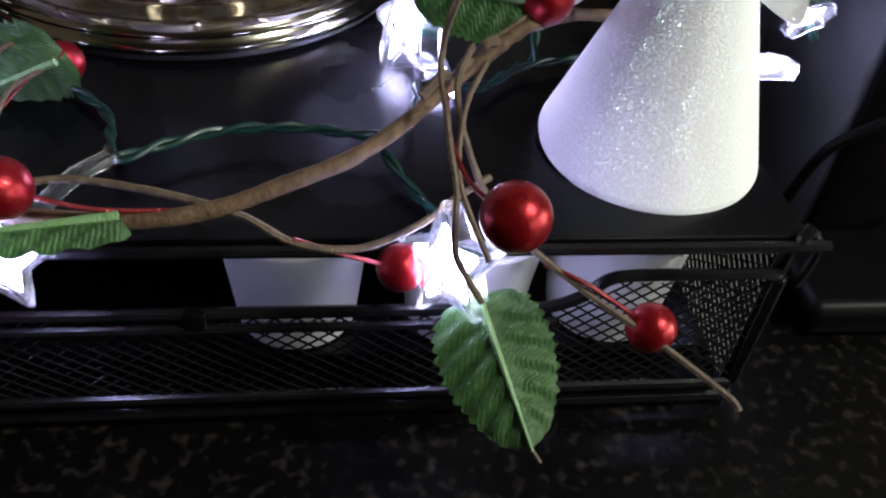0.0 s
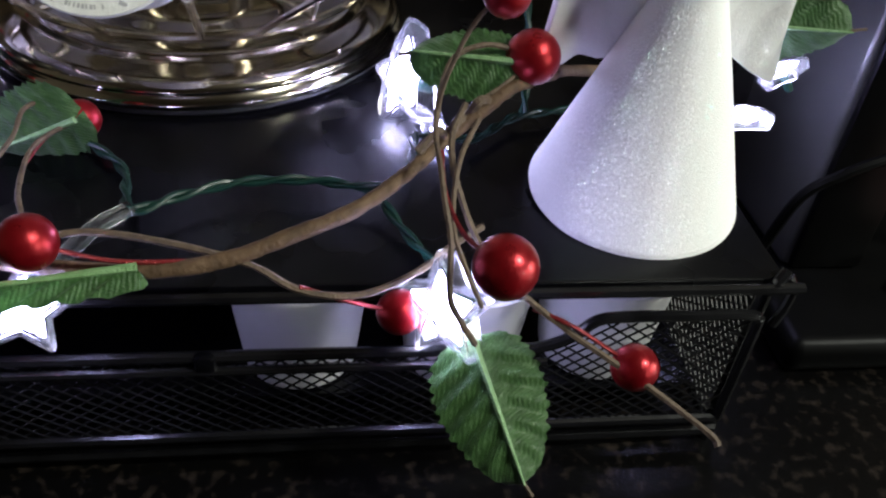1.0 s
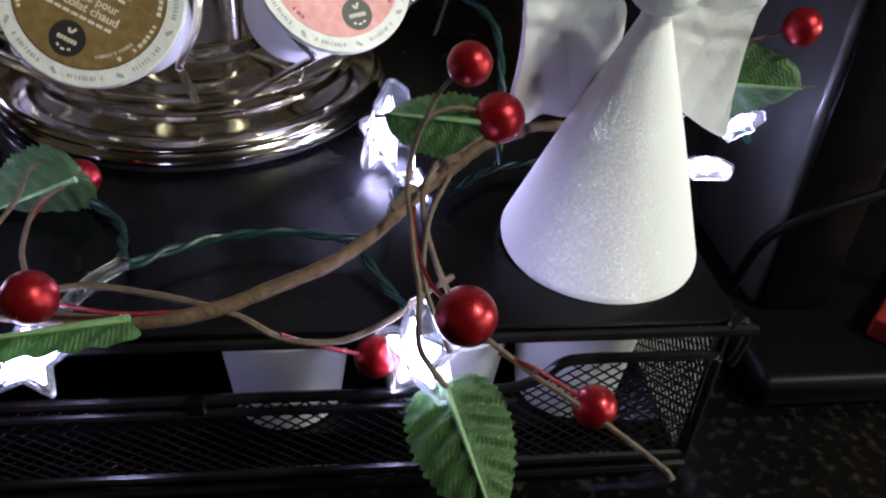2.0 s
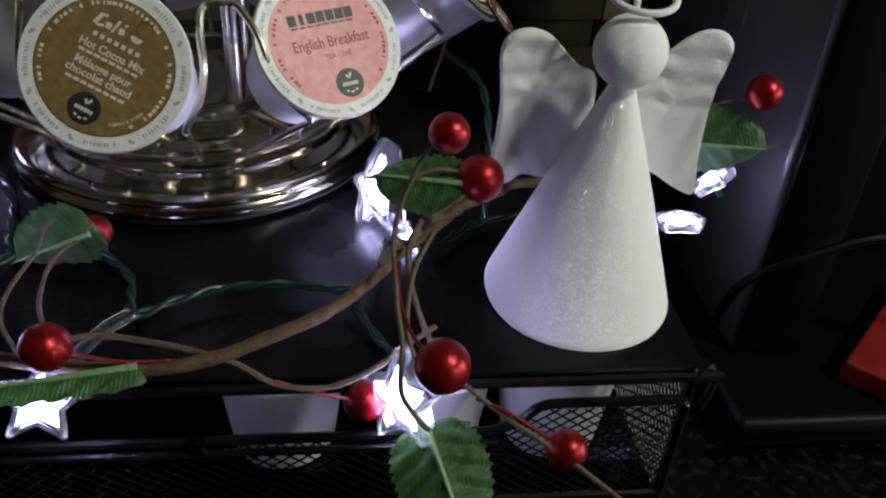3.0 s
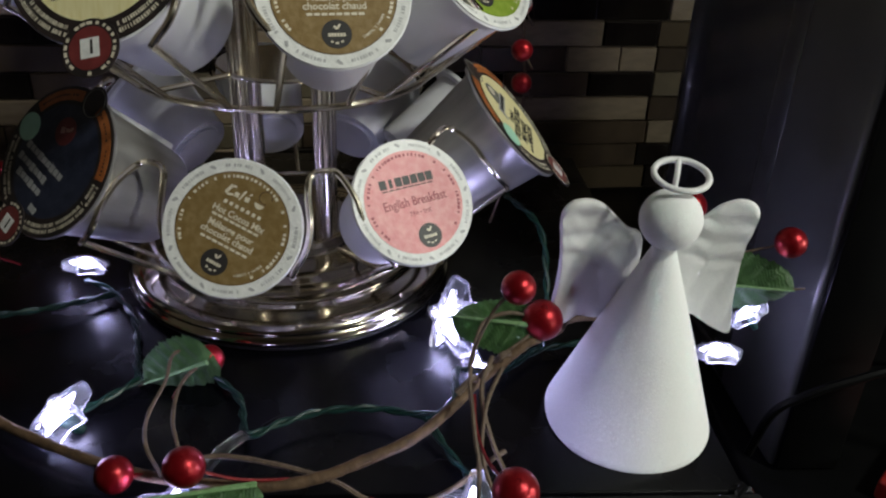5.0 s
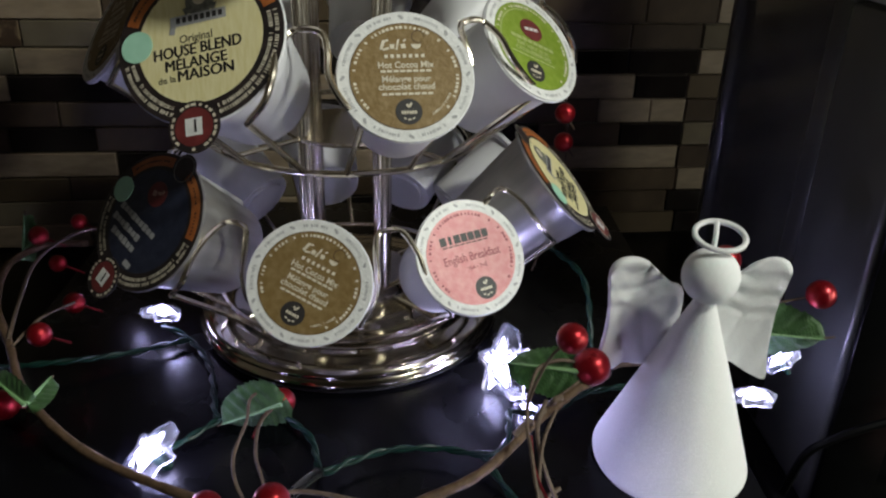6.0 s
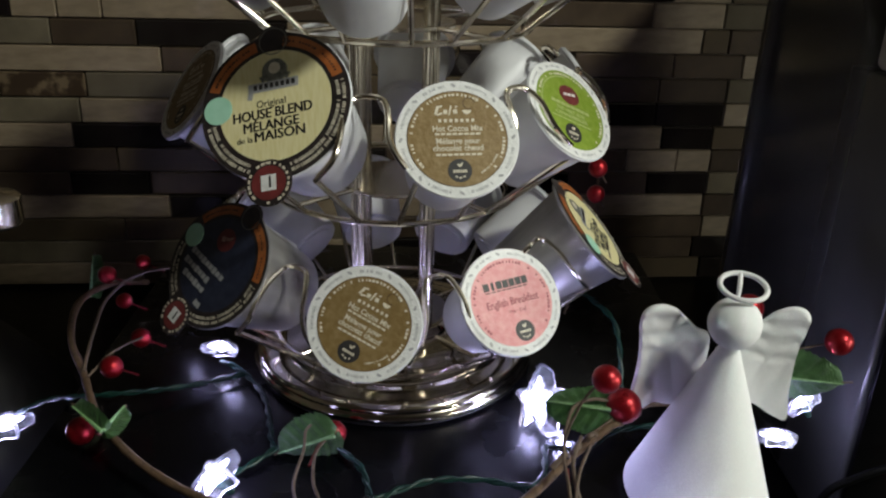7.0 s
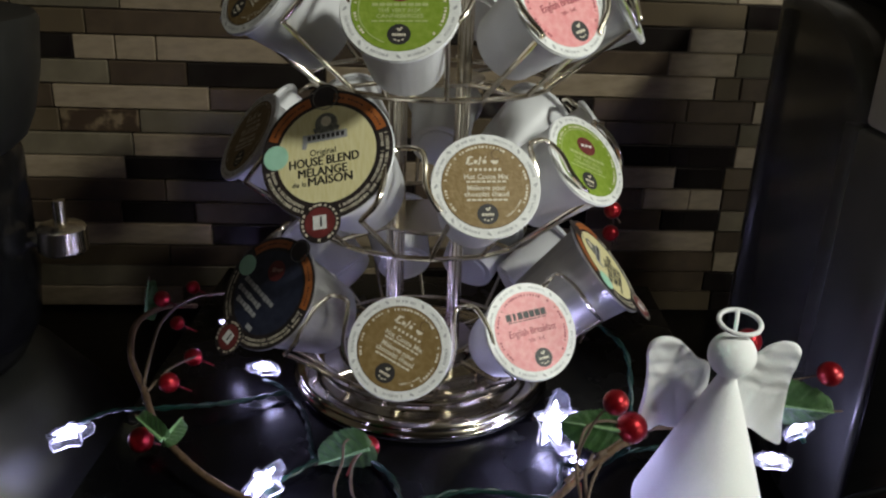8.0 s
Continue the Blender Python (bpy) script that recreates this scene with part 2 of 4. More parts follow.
def lathe(profile, steps=48, bm=None, m=Matrix()):
    """Turns (radius, height) pairs about z."""
    own = bm if bm is not None else bmesh.new()
    rings = []
    for r, z in profile:
        if r < 1e-6:
            rings.append([own.verts.new(m @ Vector((0, 0, z)))])
        else:
            rings.append([own.verts.new(m @ Vector((r * math.cos(a), r * math.sin(a), z))) for a in (2 * math.pi * i / steps for i in range(steps))])
    for a, b in zip(rings, rings[1:]):
        for i in range(steps):
            j = (i + 1) % steps
            if len(a) == 1 and len(b) > 1:
                own.faces.new((a[0], b[i], b[j]))
            elif len(b) == 1 and len(a) > 1:
                own.faces.new((a[i], b[0], a[j]))
            elif len(a) > 1:
                own.faces.new((a[i], b[i], b[j], a[j]))
    return own


def glide(points, steps=8, closed=False):
    """A smooth line through the points."""
    pts = [Vector(p) for p in points]
    out, n = [], len(pts)
    for i in range(n if closed else n - 1):
        if closed:
            p0, p1, p2, p3 = pts[i - 1], pts[i], pts[(i + 1) % n], pts[(i + 2) % n]
        else:
            p0, p1, p2, p3 = pts[max(i - 1, 0)], pts[i], pts[i + 1], pts[min(i + 2, n - 1)]
        for k in range(steps):
            t = k / steps
            out.append(0.5 * (2 * p1 + (p2 - p0) * t + (2 * p0 - 5 * p1 + 4 * p2 - p3) * t * t + (3 * p1 - p0 - 3 * p2 + p3) * t ** 3))
    if not closed:
        out.append(pts[-1])
    return out


def tube(line, radius, sides=8, closed=False, bm=None, uneven=0.0, taper=1.0, seed=0):
    """A round wire along a line of points."""
    own = bm if bm is not None else bmesh.new()
    rnd = random.Random(seed)
    n = len(line)
    rings, up = [], None
    for i, p in enumerate(line):
        if closed:
            d = (line[(i + 1) % n] - line[i - 1]).normalized()
        else:
            d = (line[min(i + 1, n - 1)] - line[max(i - 1, 0)]).normalized()
        if up is None:
            up = d.orthogonal().normalized()
        up = (up - d * up.dot(d)).normalized()
        side = d.cross(up)
        r = radius * (1 + (taper - 1) * i / max(1, n - 1)) * (1 + uneven * (rnd.random() - 0.5))
        rings.append([own.verts.new(p + r * (math.cos(a) * up + math.sin(a) * side)) for a in (2 * math.pi * k / sides for k in range(sides))])
    for i in range(n if closed else n - 1):
        a, b = rings[i], rings[(i + 1) % n]
        for k in range(sides):
            j = (k + 1) % sides
            own.faces.new((a[k], a[j], b[j], b[k]))
    if not closed:
        own.faces.new(rings[0][::-1])
        own.faces.new(rings[-1])
    return own


def ball(radius, at=(0, 0, 0), bm=None, u=28, v=18):
    own = bm if bm is not None else bmesh.new()
    bmesh.ops.create_uvsphere(own, u_segments=u, v_segments=v, radius=radius, matrix=Matrix.Translation(at))
    return own


def disc(radius, z=0.0, thick=0.0002, inner=0.0, start=0, end=360, steps=56, at=(0, 0), bm=None):
    """A flat printed disc, ring or arc."""
    own = bm if bm is not None else bmesh.new()
    count = max(3, int(steps * (end - start) / 360))
    full = end - start >= 360
    top, low = [], []
    for i in range(count if full else count + 1):
        a = radians(start + (end - start) * i / count)
        for rr, dst in ((radius, top), (max(inner, 0.00001), low)):
            dst.append(own.verts.new((at[0] + rr * math.cos(a), at[1] + rr * math.sin(a), z + thick)))
    m = len(top)
    for i in range(m if full else m - 1):
        j = (i + 1) % m
        own.faces.new((low[i], top[i], top[j], low[j]))
    ext = bmesh.ops.extrude_face_region(own, geom=own.faces[:])
    bmesh.ops.translate(own, vec=(0, 0, -thick), verts=[g for g in ext["geom"] if isinstance(g, bmesh.types.BMVert)])
    return own


LETTERS = {}


def lettering(text, size, bold=0.0):
    """Words as a thin mesh, centred."""
    key = (text, size, bold)
    if key not in LETTERS:
        cu = bpy.data.curves.new("words", "FONT")
        cu.body, cu.size, cu.align_x, cu.align_y, cu.extrude, cu.offset, cu.resolution_u = text, size, "CENTER", "CENTER", 0.00005, bold, 3
        tmp = bpy.data.objects.new("words", cu)
        scene.collection.objects.link(tmp)
        LETTERS[key] = bpy.data.meshes.new_from_object(tmp.evaluated_get(bpy.context.evaluated_depsgraph_get()))
        bpy.data.objects.remove(tmp)
    return LETTERS[key].copy()


def words(text, size, place, material, parent, turn=0.0, bold=0.0, wide=1.0, width=0.0):
    """Lettering on a label; width stretches it to that length."""
    me = lettering(text, size, bold)
    if width:
        xs = [v.co.x for v in me.vertices]
        wide = width / (max(xs) - min(xs))
    me.materials.clear()
    me.materials.append(material)
    ob = new("lettering", me)
    ob.parent = parent
    ob.matrix_basis = pose(*place, 0, 0, turn) @ Matrix.Diagonal((wide, 1, 1, 1))
    return ob


def thing(name, label, category, m=Matrix(), group="", kind=""):
    ob = new(name)
    ob.empty_display_size = 0.02
    ob.matrix_world = m
    return tagged(ob, label, category, group, kind)


# ---- setting ----
TOP = 0.0745
WALL_Y = 0.57
part_counter = new("counter", mesh_of(box((3.2, 1.04, 0.04), (0.0, 0.14, -0.02), 0.004), "counter", GRANITE))
tagged(part_counter, "polished dark speckled granite kitchen counter", "counter", kind="structure")
cabinet = new("base_cabinet", mesh_of(box((3.1, 0.62, 0.87), (0.0, 0.26, -0.475), 0.003), "base_cabinet", FLOORING))
tagged(cabinet, "plain closed wooden cabinet under the granite counter", "cabinet", kind="structure")
wall_back = new("wall_north", mesh_of(box((4.3, 0.1, 2.6), (0.425, WALL_Y + 0.05 + 0.004, 0.35)), "wall_north", GROUT))
wall_back.matrix_world = Matrix.Translation((-0.3, WALL_Y, 0)) @ Matrix.Rotation(radians(5), 4, "Z") @ Matrix.Translation((0.3, -WALL_Y, 0))
tagged(wall_back, "grouted kitchen backsplash wall of mixed strip tiles", "wall", kind="structure")
for name, size, at, material in (
        ("wall_south", (4.3, 0.1, 2.6), (0.425, -2.7, 0.35), PAINT), ("wall_west", (0.1, 3.3, 2.6), (-1.65, -1.02, 0.35), PAINT),
        ("wall_east", (0.1, 3.6, 2.6), (2.5, -0.9, 0.35), PAINT), ("floor", (4.3, 3.7, 0.1), (0.425, -0.9, -0.96), FLOORING),
        ("ceiling", (4.3, 3.7, 0.1), (0.425, -0.9, 1.6), PAINT)):
    tagged(new(name, mesh_of(box(size, at), name, material)), "plain " + name.split("_")[0] + " of the dim kitchen", name.split("_")[0], kind="structure")

# ---- drawer unit ----
UX0, UX1, UY0, UY1 = -0.185, 0.155, 0.18, 0.5
unit = thing("pod_drawer_unit", "black lacquered steel and wire mesh drawer unit on the counter", "storage drawer", pose(0, 0, 0))
bm = box((UX1 - UX0 + 0.002, UY1 - UY0 - 0.0005, 0.003), ((UX0 + UX1) / 2, (UY0 + UY1) / 2 + 0.00125, TOP - 0.0015), 0.001)
part("top_panel", bm, BLACK_STEEL, unit)
part("front_rail", tube(glide([(UX0, UY0, TOP - 0.0022), (UX0 + 0.01, UY0 - 0.0005, TOP - 0.0022), (0, UY0 - 0.0005, TOP - 0.0022), (UX1 - 0.006, UY0 - 0.0005, TOP - 0.0022), (UX1 - 0.003, UY0, TOP - 0.0015), (UX1 + 0.0005, UY0 + 0.002, TOP + 0.0025)], 6), 0.0017), BLACK_WIRE, unit)
part("corner_loop", tube(glide([(UX1 + 0.002, UY0 + 0.002, TOP), (UX1 + 0.004, UY0 + 0.001, TOP - 0.004), (UX1 + 0.003, UY0, TOP - 0.01), (UX1 + 0.001, UY0 - 0.0005, TOP - 0.016)], 6), 0.0015), BLACK_WIRE, unit)
for x in (UX0 + 0.002, UX1 - 0.0005):
    part("base_rail", tube([Vector((x, UY0 + 0.004, 0.006)), Vector((x, UY1, 0.006))], 0.0022), BLACK_WIRE, unit)
    part("side_top_rail", tube([Vector((x, UY0 + 0.004, TOP - 0.006)), Vector((x, UY1, TOP - 0.006))], 0.0018), BLACK_WIRE, unit)
    for y in (UY0 + 0.006, UY1):
        part("corner_post", tube([Vector((x, y, 0.0)), Vector((x, y, TOP - 0.003))], 0.0022), BLACK_WIRE, unit)
part("front_base_rail", tube([Vector((UX0 + 0.002, UY0 + 0.003, 0.0075)), Vector((UX1 - 0.0005, UY0 + 0.003, 0.0075))], 0.002), BLACK_WIRE, unit)
part("back_panel", box((UX1 - UX0, 0.001, TOP - 0.008), ((UX0 + UX1) / 2, UY1 - 0.001, TOP / 2)), BLACK_STEEL, unit)


def strands(width, height, cell_w, cell_h, radius, keep):
    """Diamond mesh in the x-z plane from crossing strands, clipped to width and height."""
    bm = bmesh.new()
    slope = cell_h / cell_w
    for sgn in (1, -1):
        c = -height / slope - cell_w
        while c < width + height / slope + cell_w:
            run = []
            x0, z0, x1, z1 = c, 0.0 if sgn > 0 else height, c + height / slope, height if sgn > 0 else 0.0
            steps = 14
            for i in range(steps + 1):
                x, z = x0 + (x1 - x0) * i / steps, z0 + (z1 - z0) * i / steps
                if 0 <= x <= width and keep(x, z):
                    run.append(Vector((x, 0.00018 * sgn, z)))
                else:
                    if len(run) > 1:
                        tube([run[0], run[-1]], radius, 4, bm=bm)
                    run = []
            if len(run) > 1:
                tube([run[0], run[-1]], radius, 4, bm=bm)
            c += cell_w
    return bm


# side panels of mesh
side_mesh = mesh_of(strands(UY1 - UY0 - 0.01, TOP - 0.014, 0.0055, 0.004, 0.0003, lambda x, z: True), "mesh_panel", MESH_WIRE)
for x in (UX0 + 0.002, UX1 - 0.0005):
    ob = part("mesh_panel", side_mesh, None, unit)
    ob.matrix_basis = pose(x, UY0 + 0.006, 0.007, 0, 0, 90)

# drawer: a tray with a mesh front that dips in the middle
DIP, HIGH, LOWX, HIGHX, FOOT = 0.0528, 0.0632, 0.0905, 0.1065, 0.0185
drawer = part("drawer", box((UX1 - UX0 - 0.012, UY1 - UY0 - 0.03, 0.0015), ((UX0 + UX1) / 2, (UY0 + UY1) / 2, 0.0165)), BLACK_STEEL, unit, "black mesh-fronted drawer")
rim = glide([(UX0 + 0.008, UY0 - 0.001, HIGH), (UX0 + 0.03, UY0 - 0.001, HIGH)], 4) + glide([(UX0 + 0.045, UY0 - 0.002, HIGH - 0.001), (UX0 + 0.058, UY0 - 0.002, DIP + 0.001), (UX0 + 0.07, UY0 - 0.002, DIP), (0.0, UY0 - 0.002, DIP), (0.075, UY0 - 0.002, DIP), (LOWX - 0.003, UY0 - 0.002, DIP + 0.0003), (LOWX + 0.006, UY0 - 0.0018, DIP + 0.004), (HIGHX - 0.004, UY0 - 0.0012, HIGH - 0.0012), (HIGHX + 0.004, UY0 - 0.001, HIGH), (0.13, UY0 - 0.001, HIGH), (0.1465, UY0 - 0.001, HIGH), (0.1505, UY0 - 0.001, HIGH - 0.0016), (0.151, UY0 - 0.001, HIGH - 0.006), (0.1508, UY0 - 0.001, FOOT)], 6)
part("rim_wire", tube(rim, 0.0017, 8), BLACK_WIRE, drawer)
part("lower_rim_wire", tube([Vector((UX0 + 0.06, UY0 - 0.003, DIP - 0.0045)), Vector((0.09, UY0 - 0.003, DIP - 0.0045))], 0.0014), BLACK_WIRE, drawer)
part("front_base_wire", tube([Vector((UX0 + 0.004, UY0 - 0.001, FOOT)), Vector((0.1515, UY0 - 0.001, FOOT))], 0.0016), BLACK_WIRE, drawer)
part("clip", box((0.006, 0.004, 0.006), (-0.004, UY0 - 0.003, DIP - 0.001), 0.0015), BLACK_STEEL, drawer)


def under_rim(x, z):
    xx = x + UX0 + 0.008
    top = DIP if UX0 + 0.07 < xx < LOWX else (DIP + (HIGH - DIP) * min(1, max(0, (xx - LOWX) / (HIGHX - LOWX))) if xx >= LOWX else HIGH)
    return z + FOOT < top


ob = part("mesh_front", mesh_of(strands(0.15 - UX0 - 0.008, HIGH - FOOT, 0.0056, 0.004, 0.00032, under_rim), "mesh_front", MESH_WIRE), None, drawer)
ob.matrix_basis = pose(UX0 + 0.008, UY0 - 0.0005, FOOT)


# ---- coffee pods ----
def pod_cup(r_top, r_low, depth, flange):
    """The cup under a lid, lid at z = 0, opening up."""
    prof = [(0, -depth), (r_low * 0.75, -depth), (r_low * 0.78, -depth + 0.0012), (r_low * 0.9, -depth + 0.0012), (r_low, -depth + 0.0008)]
    prof += [(r_low + 0.0004, -depth + 0.002), (r_low + (r_top - r_low) * 0.72, -depth * 0.3), (r_low + (r_top - r_low) * 0.74, -depth * 0.28)]
    prof += [(r_top - 0.0005, -0.003), (r_top, -0.0022), (flange - 0.0004, -0.0018), (flange, -0.0012), (flange, -0.0004), (flange - 0.0006, 0.0), (0, 0.0)]
    return lathe(prof, 48)


def speckle_ring(r, count, start, end, size, z, material, lid, seed, name="small_print"):
    """Tiny print round a lid, too small to read, as bars."""
    rnd = random.Random(seed)
    bm = bmesh.new()
    a = start
    step = (end - start) / count
    for i in range(count):
        w = step * rnd.uniform(0.35, 0.8)
        if rnd.random() < 0.86:
            a0, a1 = radians(a), radians(a + w)
            v = [bm.verts.new(((r + s) * math.cos(t), (r + s) * math.sin(t), z)) for s, t in ((-size / 2, a0), (-size / 2, a1), (size / 2, a1), (size / 2, a0))]
            bm.faces.new(v)
        a += step
    return part(name, bm, material, lid)


def bars(spec, material, lid, z=0.0007, name="print_bar"):
    """Unreadable print as flat bars: (x, y, width, height, turn)."""
    for x, y, w, h, turn in spec:
        bm = box((w, h, 0.00008), (0, 0, 0))
        ob = part(name, bm, material, lid)
        ob.matrix_basis = pose(x, y, z, 0, 0, turn)


def small_pod(style, m, roll=0.0, detail=True):
    label = {"cocoa": "white coffee pod with a brown and gold hot cocoa lid", "pink": "white tea pod with a pink breakfast tea lid",
             "green": "white tea pod with an olive green lid", "plain": "white coffee pod with a brown foil lid"}[style]
    pod = thing("coffee_pod", label, "coffee pod", m @ pose(0, 0, 0, 0, 0, roll), "pods on the carousel")
    part("cup", CUP_MESH, None, pod)
    lid = part("lid", disc(0.0252, 0.0001, 0.0004), FOIL_WHITE, pod, "white printed foil lid")
    face = {"cocoa": COCOA, "pink": PINK, "green": GREEN_LABEL, "plain": COCOA}[style]
    part("label", disc(0.0206, 0.0005, 0.00012), face, lid, "round printed label")
    if not detail:
        return pod
    for a in range(0, 360, 45):
        speckle_ring(0.0230, 10, a + 10, a + 35, 0.0012, 0.00056, GREY_INK, lid, a)
        bars([(0.0230 * math.cos(radians(a)), 0.0230 * math.sin(radians(a)), 0.0015, 0.0011, a + 50), (0.0236 * math.cos(radians(a + 2)), 0.0236 * math.sin(radians(a + 2)), 0.0008, 0.0008, a)], GREY_INK, lid, 0.00056)
    ink = PALE_INK if style in ("cocoa", "green", "plain") else RED_INK
    speckle_ring(0.0190, 52, -42, 222, 0.0011, 0.00066, ink, lid, 5)
    part("label_edge", disc(0.0207, 0.00055, 0.00012, 0.0203), {"pink": PINK, "green": GREEN_LABEL}.get(style, BROWN_EDGE), lid)
    # round dark maker's mark
    mx, my = {"cocoa": (0.0, -0.0137), "pink": (0.0024, -0.0143), "green": (0.0, -0.0127), "plain": (0, -0.0137)}[style]
    part("mark", disc(0.0049, 0.00066, 0.0001, at=(mx, my)), INK, lid, "round black mark")
    bars([(mx - 0.0024 + 0.00096 * i, my - 0.0003, 0.0007, 0.0012, 0) for i in range(6)], PALE_INK, lid, 0.0008)
    bars([(mx - 0.0016, my - 0.0026, 0.0009, 0.0006, -24), (mx, my - 0.0031, 0.0011, 0.0006, 0), (mx + 0.0016, my - 0.0026, 0.0009, 0.0006, 24), (mx - 0.0003, my + 0.0022, 0.0007, 0.0015, 35), (mx + 0.0007, my + 0.0025, 0.0007, 0.0019, -30)], PALE_INK, lid, 0.0008)
    if style in ("cocoa", "plain"):
        # flowing name, cup mark and spaced second name as plain strokes
        bars([(-0.0078, 0.0122, 0.0012, 0.0038, -18), (-0.0066, 0.0138, 0.0022, 0.0008, 12), (-0.0066, 0.0106, 0.0022, 0.0008, 16), (-0.0043, 0.0115, 0.0017, 0.0018, 0), (-0.0023, 0.0122, 0.0007, 0.0042, -14), (-0.0002, 0.0116, 0.0017, 0.0018, 10), (0.0004, 0.0138, 0.0012, 0.0006, 35)], PALE_INK, lid, 0.0007)
        part("cup_mark", disc(0.0018, 0.00066, 0.0001, start=180, end=360, at=(0.0046, 0.0122)), PALE_INK, lid)
        part("steam_mark", disc(0.0026, 0.00064, 0.0001, 0.0021, 0, 300, at=(0.0056, 0.0152)), BROWN_EDGE, lid)
        bars([(-0.0068 + 0.00226 * i, 0.0077, 0.00125, 0.0014, 0) for i in range(7)], PALE_INK, lid, 0.0007)
        words("Hot Cocoa Mix", 0.0035, (0.0002, 0.0042, 0.0007), PALE_INK, lid, bold=0.00007, width=0.0206)
        bars([(-0.0083 + 0.0024 * i, 0.0019, 0.0019, 0.0009, 0) for i in range(8)], PALE_INK, lid)
        words("Mélange pour", 0.0034, (0, -0.0012, 0.0007), PALE_INK, lid, bold=0.00007, width=0.018)
        words("chocolat chaud", 0.0034, (0, -0.0042, 0.0007), PALE_INK, lid, bold=0.00007, width=0.0206)
        bars([(-0.0083 + 0.0024 * i, -0.0069, 0.0019, 0.0009, 0) for i in range(8)], PALE_INK, lid)
        speckle_ring(0.0172, 20, -62, -22, 0.0009, 0.00066, ink, lid, 8)
    elif style == "pink":
        bars([(-0.0009 - 0.0101 + 0.00337 * i, 0.0089, 0.0029 if i != 1 else 0.0014, 0.0036, 0) for i in range(7)], INK, lid)
        bars([(-0.0009 - 0.0098 + 0.0028 * i, 0.0062, 0.0022, 0.0005, 0) for i in range(8)], INK, lid)
        words("English Breakfast", 0.0052, (0.0004, 0.0002, 0.0007), RED_INK, lid, width=0.0272, bold=0.00004)
        words("TEA • THÉ", 0.0023, (0.0015, -0.0046, 0.0007), RED_INK, lid, width=0.0094)
    else:
        bm = disc(0.0062, 0.00066, 0.0001)
        bmesh.ops.transform(bm, matrix=Matrix.Translation((0, 0.0082, 0)) @ Matrix.Diagonal((1.0, 0.82, 1, 1)), verts=bm.verts)
        part("mark", bm, MAROON_PRINT, lid, "dark oval mark")
        bars([(-0.0026, 0.0078, 0.0021, 0.0014, 14), (0.0, 0.0084, 0.0021, 0.0014, 14), (0.0026, 0.009, 0.0021, 0.0014, 14)], FOIL_WHITE, lid, 0.0008)
        bars([(-0.0105 + 0.003 * i, 0.0016, 0.0025, 0.0016, 0) for i in range(8)], PALE_GREEN, lid)
        words("THÉ VERT AUX", 0.0026, (-0.0003, -0.0014, 0.0007), PALE_GREEN, lid, bold=0.00006, width=0.0178)
        words("CANNEBERGES", 0.0026, (0, -0.0041, 0.0007), PALE_GREEN, lid, bold=0.00006, width=0.0197)
        bars([(-0.0105 + 0.003 * i, -0.0064, 0.0025, 0.0007, 0) for i in range(8)], PALE_GREEN, lid)
        part("label_ring", disc(0.0178, 0.00064, 0.0001, 0.0173, 95, 250), PALE_GREEN, lid)
    return pod


